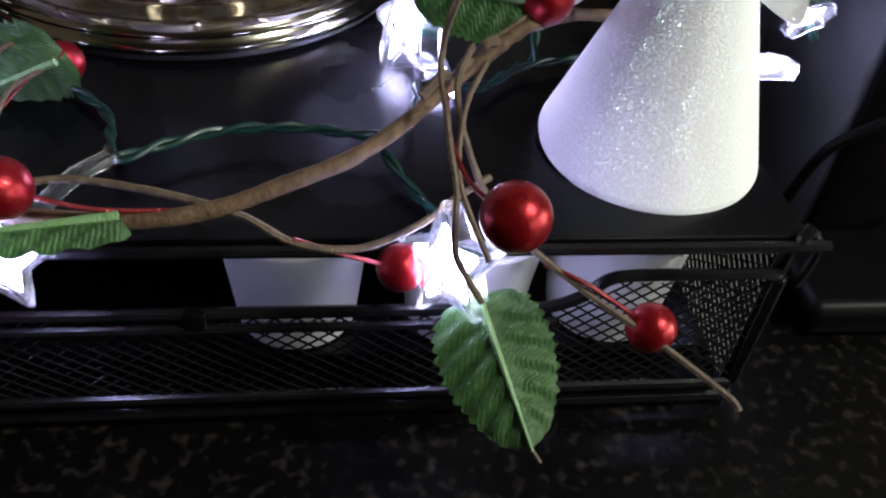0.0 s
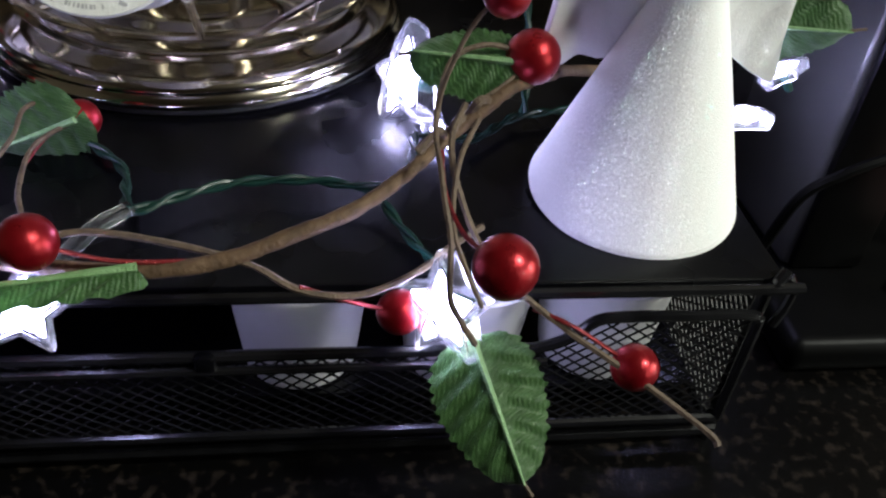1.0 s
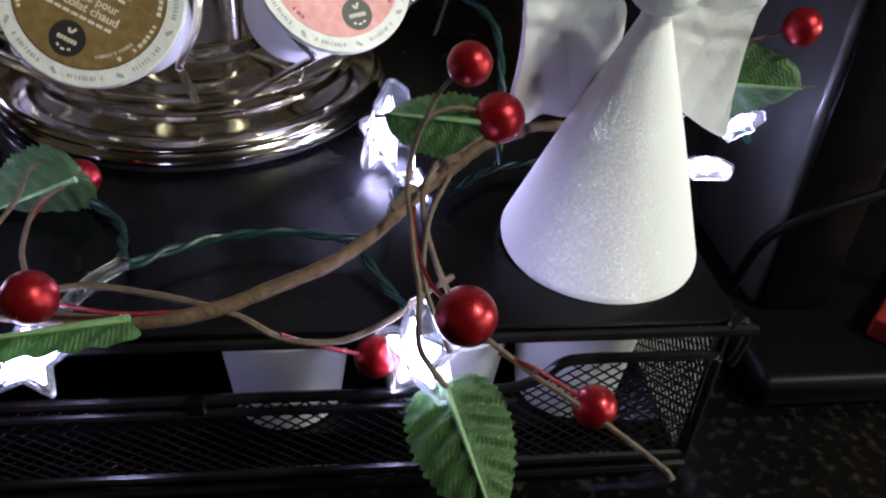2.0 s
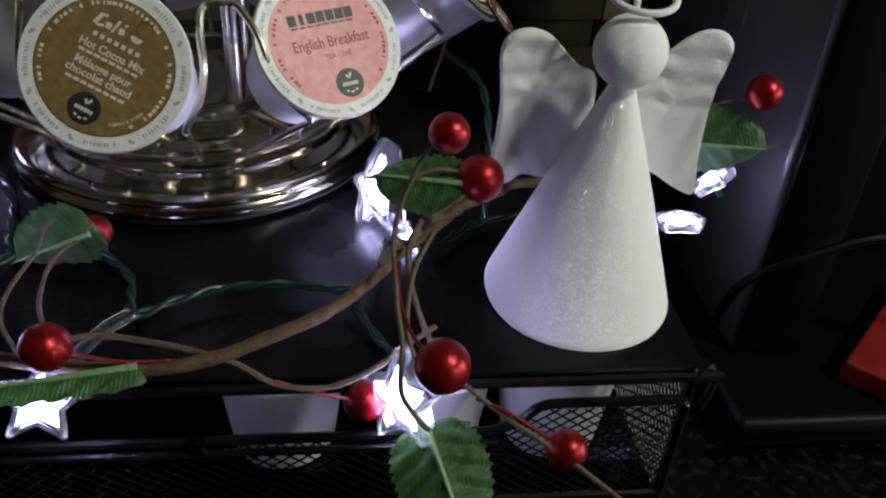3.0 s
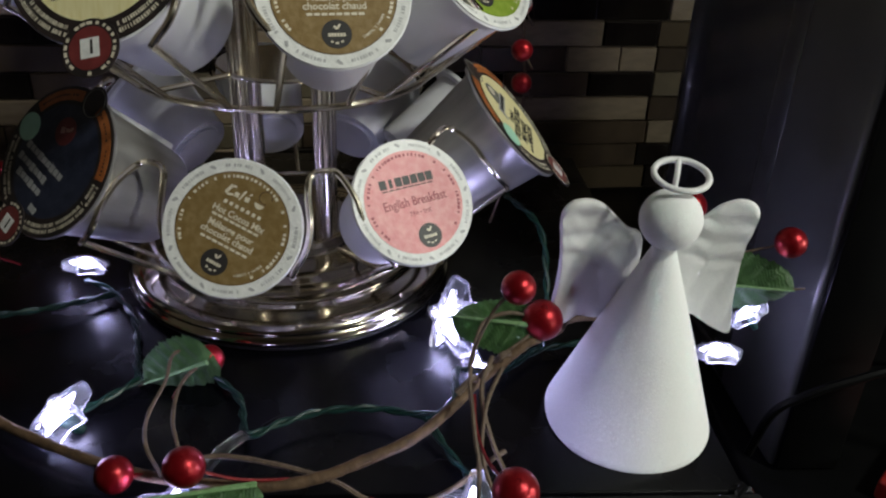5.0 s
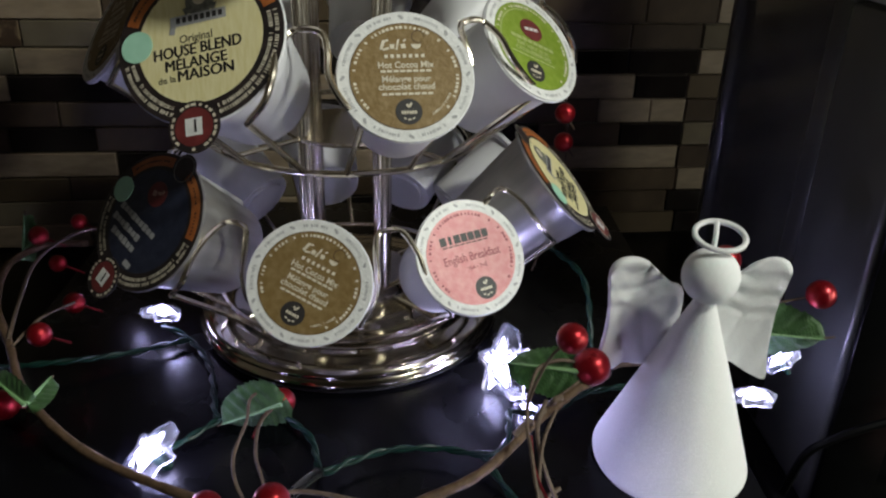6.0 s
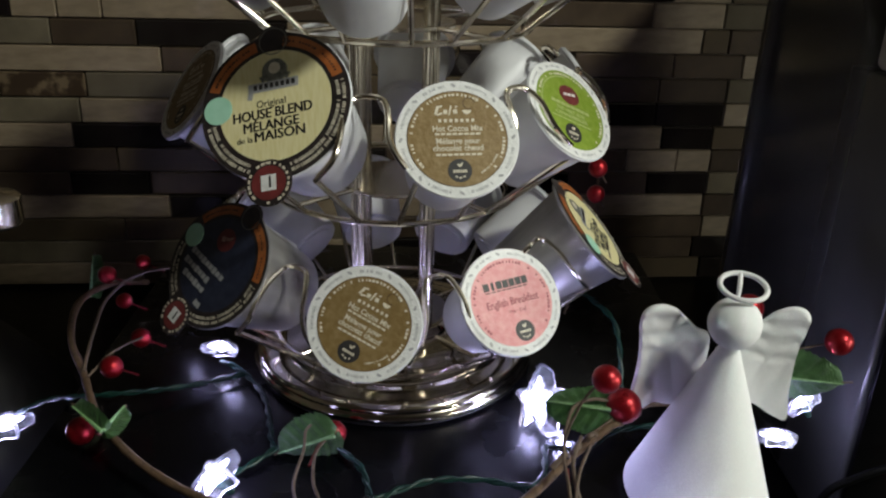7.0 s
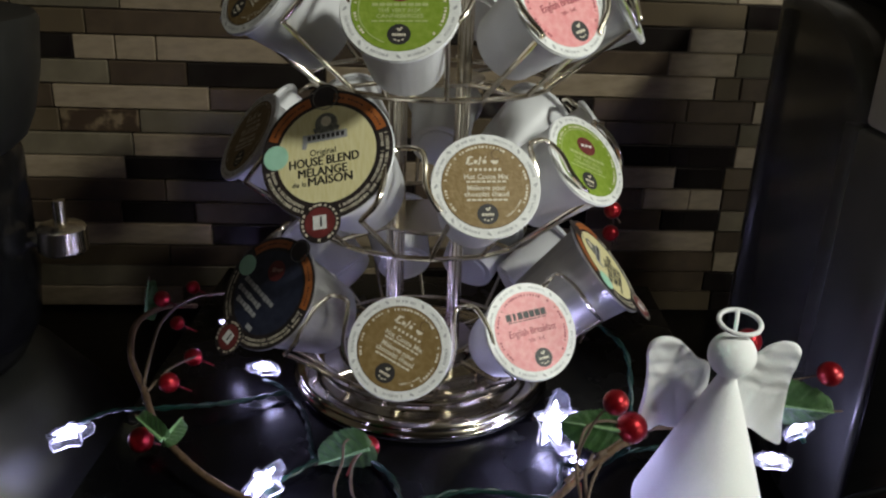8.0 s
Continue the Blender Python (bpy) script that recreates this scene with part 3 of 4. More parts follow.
def large_pod(style, m, roll=0.0):
    tab_turn = {"cream": -97.0, "navy": -94.0, "silver": -95.0}[style]
    label = {"cream": "large coffee pod with a black and cream house blend lid", "navy": "large silver coffee pod with a dark navy lid",
             "silver": "large silver coffee pod with a cream and black lid"}[style]
    pod = thing("coffee_pod", label, "coffee pod", m @ pose(0, 0, 0, 0, 0, roll), "pods on the carousel")
    part("cup", BIG_CUP_WHITE if style == "cream" else BIG_CUP_SILVER, None, pod)
    R = 0.0302
    lid = part("lid", disc(R, 0.0001, 0.0004), BLACK_PRINT, pod, "black printed foil lid")
    part("label", disc(0.0228, 0.0005, 0.00012), NAVY_PRINT if style == "navy" else CREAM, lid)
    part("label_edge", disc(0.0239, 0.0005, 0.0001, 0.0228), BLACK_PRINT, lid)
    for a, b in ((16, 80), (104, 158)):
        part("orange_band", disc(R - 0.0014, 0.0005, 0.0001, 0.0244, a, b, 90), ORANGE_PRINT, lid, "burnt orange printed band")
        speckle_ring(0.0266, 18, a + 4, b - 4, 0.0009, 0.00064, BLACK_PRINT, lid, a)
    pale = PALE_INK
    for r in (0.0255, 0.0278):
        speckle_ring(r, 34, 190, 247, 0.0014, 0.00058, pale, lid, int(r * 1e5))
        speckle_ring(r, 46, 281, 372, 0.0014, 0.00058, pale, lid, int(r * 2e5))
    tt = radians(tab_turn)
    tx, ty = (R + 0.0012) * math.cos(tt), (R + 0.0012) * math.sin(tt)
    part("tab", disc(0.0092, 0.0006, 0.0005, at=(tx, ty)), BLACK_PRINT, lid, "round tear tab")
    part("tab_print", disc(0.0068, 0.0011, 0.0001, at=(tx, ty)), MAROON_PRINT, lid)
    ring = speckle_ring(0.0079, 22, 0, 360, 0.001, 0.00115, pale, lid, 3)
    ring.matrix_basis = pose(tx, ty, 0.0001)
    part("tab_square", box((0.006, 0.0062, 0.0001), (tx, ty, 0.0013)), FOIL_WHITE, lid)
    words("1", 0.0062, (tx + 0.0006, ty, 0.0014), INK, lid, bold=0.0001)
    part("notch", disc(0.0058, 0.0006, 0.00012, 0.0054, at=(0.0005, R - 0.0032)), DARK_GREY_INK, lid)
    part("notch_tab", disc(0.0066, 0.0003, 0.0003, at=(0.0005, R - 0.0032)), BLACK_PRINT, lid)
    part("sticker", disc(0.0058, 0.0007, 0.00015, at=(-0.0232, 0.0019)), MINT, lid, "round mint green price sticker")
    if style == "navy":
        part("mark", disc(0.0056, 0.00066, 0.0001, at=(-0.004, 0.0112)), MAROON_PRINT, lid)
        bars([(-0.0056, 0.0108, 0.0022, 0.0024, 24), (-0.003, 0.0122, 0.0024, 0.0014, 24), (-0.0014, 0.0136, 0.0012, 0.0016, 0)], TAN_INK, lid, 0.0008)
        for y, left, count in ((-0.003, -0.0175, 9), (-0.0086, -0.018, 7), (-0.0136, -0.0138, 6)):
            bars([(left + 0.0031 * i, y, 0.0026, 0.0024 if i % 3 else 0.003, 0) for i in range(count)], GREY_INK, lid)
        bars([(0.0045, -0.0198, 0.0046, 0.0026, 0)], GREY_INK, lid)
        return pod
    # cream label: plain emblem and banner, then readable words
    part("mark", disc(0.0052, 0.00066, 0.0001, at=(0.0006, 0.0142)), DARK_GREY_INK, lid, "grey printed emblem")
    part("mark", disc(0.0024, 0.0008, 0.0001, at=(0.0006, 0.0154)), PALE_INK, lid)
    bars([(-0.0036, 0.0118, 0.0034, 0.0026, 20), (0.0048, 0.0118, 0.0034, 0.0026, -20)], DARK_GREY_INK, lid, 0.0008)
    bars([(-0.0002, 0.0082, 0.0204, 0.0038, 0), (-0.0096, 0.0056, 0.002, 0.004, -12)], GREY_INK, lid, 0.00085)
    bars([(-0.0074 + 0.0022 * i, 0.0083, 0.0014, 0.0021, 0) for i in range(8)], INK, lid, 0.001)
    words("Original", 0.0042, (-0.0014, 0.0012, 0.0007), INK, lid, width=0.0118)
    for shift in (-0.00016, 0.0, 0.00016):
        words("HOUSE BLEND", 0.0058, (-0.0012 + shift, -0.0031 + abs(shift) / 2, 0.0007 + shift / 10), INK, lid, width=0.0318)
    for shift in (-0.00016, 0.0, 0.00016):
        words("MÉLANGE", 0.0056, (-0.002 + shift, -0.0079 + abs(shift) / 2, 0.0007 + shift / 10), INK, lid, width=0.0222)
    words("de la", 0.0034, (-0.0128, -0.0126, 0.0007), INK, lid, width=0.0064)
    for shift in (-0.00016, 0.0, 0.00016):
        words("MAISON", 0.0056, (0.0014 + shift, -0.0122 + abs(shift) / 2, 0.0007 + shift / 10), INK, lid, width=0.0200)
    return pod


CUP_MESH = mesh_of(pod_cup(0.0228, 0.0178, 0.044, 0.0256), "cup", CUP_WHITE, 30)
BIG_CUP_WHITE = mesh_of(pod_cup(0.0278, 0.021, 0.05, 0.0305), "cup", CUP_WHITE, 30)
BIG_CUP_SILVER = mesh_of(pod_cup(0.0278, 0.021, 0.05, 0.0305), "cup", CUP_SILVER, 30)

# pods standing in the drawer
for x, y in ((0.0195, 0.214), (0.0715, 0.212), (0.118, 0.214), (0.0195, 0.266), (0.07, 0.266), (0.12, 0.266)):
    ob = thing("coffee_pod", "white coffee pod standing upright in the open mesh drawer", "coffee pod", pose(x, y, 0.0175 + 0.044), "pods in the drawer")
    part("cup", CUP_MESH, None, ob)
    part("lid", disc(0.0252, 0.0001, 0.0004), FOIL_WHITE, ob)

# ---- carousel ----
AX, AY = -0.021, 0.345
carousel = thing("pod_carousel", "chrome wire carousel with three tiers of coffee pods", "pod carousel", pose(AX, AY, TOP))
part("rubber_ring", lathe([(0.066, 0), (0.0775, 0), (0.0785, 0.001), (0.078, 0.0028), (0.066, 0.0028)], 64), RUBBER, carousel, "black rubber foot ring")
prof = [(0.0, 0.027), (0.028, 0.027), (0.032, 0.0262), (0.0345, 0.0237), (0.036, 0.0223), (0.046, 0.0212), (0.049, 0.0203), (0.0508, 0.0184), (0.0525, 0.0173), (0.06, 0.0163), (0.0628, 0.0155), (0.0645, 0.0139), (0.066, 0.0131), (0.0725, 0.0124), (0.0758, 0.0117), (0.0777, 0.0103), (0.0786, 0.0087), (0.0784, 0.0078), (0.0792, 0.0068), (0.0802, 0.005), (0.08, 0.0037), (0.0785, 0.003), (0.066, 0.0028)]
part("base", lathe([(p.x, p.y) for p in glide([(r, z, 0) for r, z in prof], 3)], 96), CHROME_BASE, carousel, "stepped chrome base", 70)
for dx, dy in ((-0.018, -0.018), (0.018, -0.018), (-0.018, 0.018), (0.018, 0.018)):
    part("post", lathe([(0.0042, 0.02), (0.0042, 0.29), (0.0, 0.292)], 20, m=Matrix.Translation((dx, dy, 0))), CHROME, carousel)


def holder_line(z_lid, apex=(0.092, 0.0172), left=(0.11, 11.0, -0.0125), right=(0.11, 11.0, -0.0125)):
    """One wire of a tier: from the ring out to a bent foot, over an arch between two pods, to the other foot and back. Azimuth 0 faces -y."""
    def leg(foot):
        r, a, dz, swell = (*foot, 0.0045)[:4]
        top_r, top_z = apex
        line = [(0.067, 7.6, -0.0485), (0.067 + (r - 0.067) * 0.93, 7.6 + (a - 7.6) * 0.93, -0.0485 + (dz + 0.0485) * 0.93), (r, a, dz)]
        for f, turn in ((0.07, 0.95), (0.3, 0.64), (0.55, 0.44), (0.78, 0.38)):
            line.append((r + (top_r - r) * f + swell * math.sin(math.pi * f), max(a * turn, 4.6), dz + (top_z - dz) * f))
        return line + [(top_r + 0.0004, 3.5, top_z - 0.0016)]
    pts = [(r, -a, dz) for r, a, dz in leg(left)] + [(apex[0], 0.0, apex[1])] + leg(right)[::-1]
    return [Vector((r * math.sin(radians(a)), -r * math.cos(radians(a)), z_lid + dz)) for r, a, dz in pts]


TIERS = ((0.1455, -5.0), (0.2285, 16.0), (0.311, -4.0))
# arches that have been bent by the pods beside them: tier and slot -> azimuth, apex, feet
BENT = {(0, 0): (15.8, (0.088, 0.0168), (0.099, 9.0, -0.022), (0.0965, 16.0, -0.0255, 0.01)), (0, 8): (-26.2, (0.0925, 0.0186), (0.117, 7.6, -0.0084, 0.008), (0.1, 8.5, -0.02)),
        (0, 1): (49.1, (0.0931, 0.0262), (0.084, 6.5, -0.002, 0.0), (0.1115, 13.6, -0.0042, 0.006)), (1, 8): (-3.5, (0.0988, 0.0183), (0.1185, 8.8, -0.012, 0.008), (0.1085, 11.0, -0.014)),
        (1, 0): (35.8, (0.094, 0.0189), (0.108, 11.0, -0.012), (0.1081, 14.9, -0.0113))}
for level, (zl, phase) in enumerate(TIERS):
    tier = part("tier", tube([Vector((0.067 * math.cos(a), 0.067 * math.sin(a), zl - TOP - 0.0485)) for a in (2 * math.pi * i / 72 for i in range(72))], 0.0015, 8, True), CHROME, carousel, "chrome wire ring with cup holders")
    part("hub", lathe([(0.0, -0.001), (0.03, -0.001), (0.0305, 0.0), (0.03, 0.001), (0.0, 0.001)], 40, m=Matrix.Translation((0, 0, zl - TOP - 0.0485))), CHROME, tier)
    for k in range(4):
        ob = part("spoke", tube([Vector((0.029, 0, zl - TOP - 0.0485)), Vector((0.067, 0, zl - TOP - 0.0485))], 0.0013, 8), CHROME, tier)
        ob.matrix_basis = Matrix.Rotation(radians(45 + 90 * k), 4, "Z")
    plain_wire = mesh_of(tube(glide(holder_line(zl - TOP), 5), 0.0013, 8), "cup_holder", CHROME)
    for k in range(9):
        az, mesh = phase + 20 + 40 * k, plain_wire
        if (level, k) in BENT:
            az, apex, left, right = BENT[level, k]
            mesh = mesh_of(tube(glide(holder_line(zl - TOP, apex, left, right), 5), 0.0013, 8), "cup_holder", CHROME)
        part("cup_holder", mesh, None, tier).matrix_basis = Matrix.Rotation(radians(az), 4, "Z")


def lid_pose(az, r, z, way, rise):
    """A lid on the carousel: its place by azimuth, radius and height, its facing by azimuth and elevation; y runs up its face."""
    o = Vector((math.sin(radians(way)), -math.cos(radians(way)), 0))
    n = o * math.cos(radians(rise)) + Vector((0, 0, math.sin(radians(rise))))
    u = -o * math.sin(radians(rise)) + Vector((0, 0, math.cos(radians(rise))))
    m = Matrix((u.cross(n), u, n)).transposed().to_4x4()
    m.translation = (AX + r * math.sin(radians(az)), AY - r * math.cos(radians(az)), z)
    return m


small_pod("cocoa", lid_pose(-4.2, 0.1069, 0.1486, -3, 30), -26)
small_pod("pink", lid_pose(35.2, 0.1011, 0.149, 24, 36), 3.5)
large_pod("navy", lid_pose(-45.7, 0.1091, 0.1612, -37.2, 35.2), -18)
large_pod("silver", lid_pose(72.8, 0.1072, 0.1667, 81.4, 42.8), 3.5)
large_pod("cream", lid_pose(-23.8, 0.1075, 0.242, -17, 36) @ Matrix.Scale(1.05, 4), 17.5)
small_pod("cocoa", lid_pose(16.7, 0.1038, 0.2306, 7, 36.5), 1)
small_pod("green", lid_pose(55.5, 0.099, 0.2333, 48.5, 40.5), -33)
small_pod("cocoa", lid_pose(-64.4, 0.1024, 0.2351, -62.9, 34.4), 30)
small_pod("green", lid_pose(-5.8, 0.1058, 0.3079, -2.4, 39.1), 3)
small_pod("pink", lid_pose(36.2, 0.1, 0.3105, 34.7, 32.4), 14)
small_pod("cocoa", lid_pose(-46.3, 0.1067, 0.3126, -49.3, 34.7), -23)
small_pod("green", lid_pose(76, 0.1, 0.311, 76, 30), -30)
for (zl, phase), slots in zip(TIERS, ((3, 4, 5, 6, 7), (2, 3, 4, 5, 6), (3, 4, 5, 6, 7))):
    for k in slots:
        small_pod("plain", lid_pose(phase + 40 * k, 0.1, zl, phase + 40 * k, 30), 15 * k, False)


# ---- angel ornament: one plain mesh ----
def angel():
    bm = bmesh.new()
    base, head = Vector((0.1222, 0.2225, TOP + 0.0005)), Vector((0.1228, 0.2147, 0.1658))
    axis = (head - base).normalized()
    lean = axis.to_track_quat("Z", "Y").to_matrix().to_4x4()
    m = Matrix.Translation(base) @ lean
    L = (head - base).length
    lathe([(0, 0.001), (0.0306, 0.0006), (0.032, 0.001), (0.0323, 0.0022), (0.0317, 0.004), (0.0182, L * 0.46), (0.0043, L - 0.012), (0.004, L - 0.009), (0, L - 0.008)], 64, bm, m)
    ball(0.0107, (0, 0, 0), bm, 32, 22)
    bmesh.ops.transform(bm, matrix=Matrix.Translation(head), verts=bm.verts[-(32 * 21 + 2):])
    # halo on a short post
    top = head + Vector((0.0022, 0.0035, 0.0148))
    ring = [top + Vector((0.0093 * math.cos(a), 0.0084 * math.sin(a), 0.0022 * math.sin(a))) for a in (2 * math.pi * i / 40 for i in range(40))]
    tube(ring, 0.0011, 8, True, bm)
    tube(glide([head + Vector((0.0, 0.002, 0.009)), head + Vector((0.0012, 0.005, 0.015)), top + Vector((0.0015, 0.0092, 0.0022))], 5), 0.001, 8, False, bm)

    def wing(side, place, out):
        """A moulded wing from its outline in its own plane: u outward, v up."""
        line = glide([(u, 0, v) for u, v in out], 4, True)
        cu, cv = 0.02, 0.0
        rows = []
        for k in (1.0, 0.975, 0.93, 0.86, 0.78, 0.69, 0.6, 0.5, 0.4, 0.3, 0.2, 0.1):
            rows.append([(cu + (p.x - cu) * k, cv + (p.z - cv) * k) for p in line])
        for face in (1, -1):
            made = []
            for j, row in enumerate(rows):
                ring = []
                for u, v in row:
                    # scalloped folds above, three long flight feathers below
                    high = min(1.0, max(0.0, (v + 0.002) * 160))
                    scallop = math.sin((v + 0.16 * abs(math.sin(u * 210)) * 0.012) * 760 + u * 60)
                    feather = (u - 0.008 * v / 0.03) * 330
                    folds = 0.00055 * scallop * high + 0.0008 * (abs(math.sin(feather)) ** 0.5 - 0.6) * (1 - high)
                    relief = 0.0004 if j == 0 else 0.0014 + folds * min(1.0, j / 2)
                    ring.append(bm.verts.new(place @ Vector((side * u, face * relief, v))))
                made.append(ring)
            for a, b in zip(made, made[1:]):
                for i in range(len(a)):
                    q = (a[i], a[(i + 1) % len(a)], b[(i + 1) % len(a)], b[i])
                    bm.faces.new(q if face * side < 0 else q[::-1])
            c = bm.verts.new(place @ Vector((side * cu, face * 0.0014, cv)))
            for i in range(len(made[-1])):
                bm.faces.new((made[-1][i], made[-1][(i + 1) % len(made[-1])], c))
            edge = made[0] if face > 0 else edge
            if face < 0:
                for i in range(len(edge)):
                    j = (i + 1) % len(edge)
                    bm.faces.new((edge[i], edge[j], made[0][j], made[0][i]))

    upper = [(0.002, 0.008), (0.009, 0.0135), (0.0145, 0.0187), (0.02, 0.0238), (0.026, 0.0261), (0.0316, 0.0252), (0.0348, 0.021), (0.0346, 0.015), (0.0334, 0.0077)]
    wing(-1, Matrix.Translation((0.1214, 0.2318, 0.1426)) @ pose(0, 0, 0, 6, 0, 10), upper + [(0.0325, -0.0014), (0.0325, -0.0108), (0.0331, -0.019), (0.032, -0.0263), (0.0277, -0.0284), (0.0222, -0.0252), (0.0136, -0.027), (0.0088, -0.022), (0.002, -0.016)])
    upper = [(0.002, 0.008), (0.0095, 0.0135), (0.0148, 0.0195), (0.0189, 0.0238), (0.0224, 0.0268), (0.0267, 0.0284), (0.0313, 0.0275), (0.0341, 0.024), (0.034, 0.0183), (0.0327, 0.0113)]
    wing(1, Matrix.Translation((0.1231, 0.2289, 0.1423)) @ pose(0, 0, 0, 6, 0, -10), upper + [(0.0323, 0.0022), (0.0326, -0.0058), (0.0334, -0.0168), (0.0349, -0.0295), (0.0284, -0.0279), (0.022, -0.024), (0.0187, -0.0222), (0.01, -0.021), (0.002, -0.016)])
    bmesh.ops.remove_doubles(bm, verts=bm.verts, dist=0.00002)
    ob = new("angel_figurine", mesh_of(bm, "angel_figurine", GLITTER, 50))
    return tagged(ob, "white glittered cone angel ornament with wings and wire halo", "angel ornament")


angel()


# ---- garland ----
def wire_part(name, pts, radius, material, parent, steps=8, sides=8, uneven=0.0, taper=1.0, label=""):
    return part(name, tube(glide(pts, steps), radius, sides, uneven=uneven, taper=taper), material, parent, label)


def twisted_pair(name, pts, parent, radius=0.00085, pitch=0.022):
    """Two insulated strands wound round each other."""
    line = glide(pts, 10)
    length, runs = 0.0, [[], []]
    for i, p in enumerate(line):
        if i:
            length += (p - line[i - 1]).length
        d = (line[min(i + 1, len(line) - 1)] - line[max(i - 1, 0)]).normalized()
        side = d.cross(Vector((0, 0, 1))).normalized()
        up = side.cross(d)
        a = 2 * math.pi * length / pitch
        off = radius * (math.cos(a) * side + math.sin(a) * up)
        runs[0].append(p + off)
        runs[1].append(p - off)
    bm = bmesh.new()
    for run in runs:
        tube(run, radius, 7, bm=bm)
    return part(name, bm, CABLE, parent)


def leaf(length, width, m, parent, name="leaf", curl=0.12, droop=0.0, seed=0):
    """A serrated satin leaf from its stalk at the origin along +x, with a raised rib and folded side veins."""
    rnd = random.Random(seed)
    bm = bmesh.new()
    nu, nv = 44, 9
    grid = []
    for i in range(nu + 1):
        s = i / nu
        half = width / 2 * (math.sin(math.pi * min(1, s ** 0.66)) ** 0.46) if 0 < s < 1 else 0.0004
        saw = 1 + 0.09 * ((i % 3) / 2 - 0.5) + 0.07 * (rnd.random() - 0.5) if 0.06 < s < 0.96 else 1
        row = []
        for j in range(-nv, nv + 1):
            q = j / nv
            y = q * half * (saw if abs(q) > 0.85 else 1)
            back = -0.16 * length * abs(q) * (1 - s) * 0.25
            vein = math.sin((s * 6.2 - abs(q) * 1.3) * 2 * math.pi)
            z = (0.0019 if seed == 1 else 0.0011) * vein * min(1, abs(q) * 2.2) * (1 - 0.45 * abs(q)) * min(1, s * 5) * min(1, (1 - s) * 5) * (length / 0.05)
            z += -0.0035 * abs(q) ** 1.5 * curl / 0.12 - droop * s * s * length + 0.0012 * math.exp(-(q * 9) ** 2)
            row.append(bm.verts.new((s * length + back, y, z)))
        grid.append(row)
    for a, b in zip(grid, grid[1:]):
        for j in range(2 * nv):
            bm.faces.new((a[j], a[j + 1], b[j + 1], b[j]))
    ext = bmesh.ops.solidify(bm, geom=bm.faces[:], thickness=0.0003)
    ob = part(name, bm, LEAF_TOP, parent, "serrated green satin leaf", 60)
    ob.matrix_basis = m
    rib = part("rib", tube([Vector((s * length, 0, 0.0011 - droop * s * s * length)) for s in (k / 14 for k in range(15))], 0.0011, 6, taper=0.3), LEAF_RIB, ob)
    part("tip", tube([Vector((length * 0.98, 0, -droop * length)), Vector((length * 1.09, 0.001, -droop * length * 1.2))], 0.0005, 6), TWIG_THIN, ob)
    return ob


def berry(place, radius, parent, stalk=None, label="glossy red berry"):
    b = part("berry", ball(radius), BERRY, parent, label)
    b.matrix_basis = Matrix.Translation(place)
    part("calyx", ball(radius * 0.12, (0, 0, -radius), u=8, v=6), RED_WIRE, b)
    if stalk:
        wire_part("berry_stalk", [Vector(p) for p in stalk] + [Vector(place)], 0.0006, TWIG_THIN if place[1] > 0.2 and place[0] > 0.06 else RED_WIRE, parent, 6, 6)
    return b


def aim(place, way, up=(0, 0, 1)):
    """A pose at place whose x runs along way and whose z is nearest to up."""
    x = Vector(way).normalized()
    z = (Vector(up) - x * Vector(up).dot(x)).normalized()
    m = Matrix((x, z.cross(x), z)).transposed().to_4x4()
    m.translation = place
    return m


garland = thing("berry_garland", "twig garland with red berries and green satin leaves", "garland", pose(0, 0, 0))
main = [(-0.18, 0.395, 0.09), (-0.193, 0.37, 0.1), (-0.199, 0.34, 0.103), (-0.19, 0.305, 0.1), (-0.172, 0.275, 0.096), (-0.152, 0.242, 0.092), (-0.121, 0.214, 0.087), (-0.085, 0.193, 0.086), (-0.05, 0.178, 0.087), (-0.015, 0.171, 0.089), (0.004, 0.172, 0.091), (0.02, 0.176, 0.095), (0.036, 0.183, 0.098), (0.05, 0.196, 0.1005), (0.06, 0.207, 0.1035), (0.07, 0.212, 0.109), (0.079, 0.2165, 0.114), (0.092, 0.228, 0.112), (0.105, 0.255, 0.1), (0.14, 0.268, 0.094), (0.165, 0.268, 0.1)]
wire_part("stem", main, 0.0019, TWIG, garland, 8, 10, 0.18)
wire_part("side_twig", [(-0.045, 0.178, 0.09), (-0.03, 0.182, 0.092), (-0.01, 0.178, 0.092), (0.01, 0.172, 0.09), (0.022, 0.168, 0.085), (0.036, 0.168, 0.083), (0.05, 0.1735, 0.085), (0.0605, 0.18, 0.089), (0.0683, 0.1852, 0.0905)], 0.0009, TWIG_THIN, garland, 8, 6, 0.2)
wire_part("side_twig", [(0.082, 0.222, 0.121), (0.072, 0.222, 0.1235), (0.063, 0.22, 0.121), (0.0585, 0.211, 0.1165), (0.0558, 0.197, 0.112), (0.0556, 0.183, 0.1105), (0.0557, 0.172, 0.1075), (0.0567, 0.165, 0.1015), (0.056, 0.1555, 0.0935), (0.059, 0.1545, 0.0865), (0.0635, 0.1585, 0.076), (0.065, 0.1625, 0.071)], 0.0008, TWIG_THIN, garland, 8, 6, 0.2)
wire_part("side_twig", [(0.08, 0.218, 0.117), (0.073, 0.216, 0.1095), (0.066, 0.203, 0.107), (0.062, 0.193, 0.1055), (0.0595, 0.1825, 0.1005), (0.0595, 0.1725, 0.0955), (0.0644, 0.158, 0.0873)], 0.0007, TWIG_THIN, garland, 8, 6, 0.2)
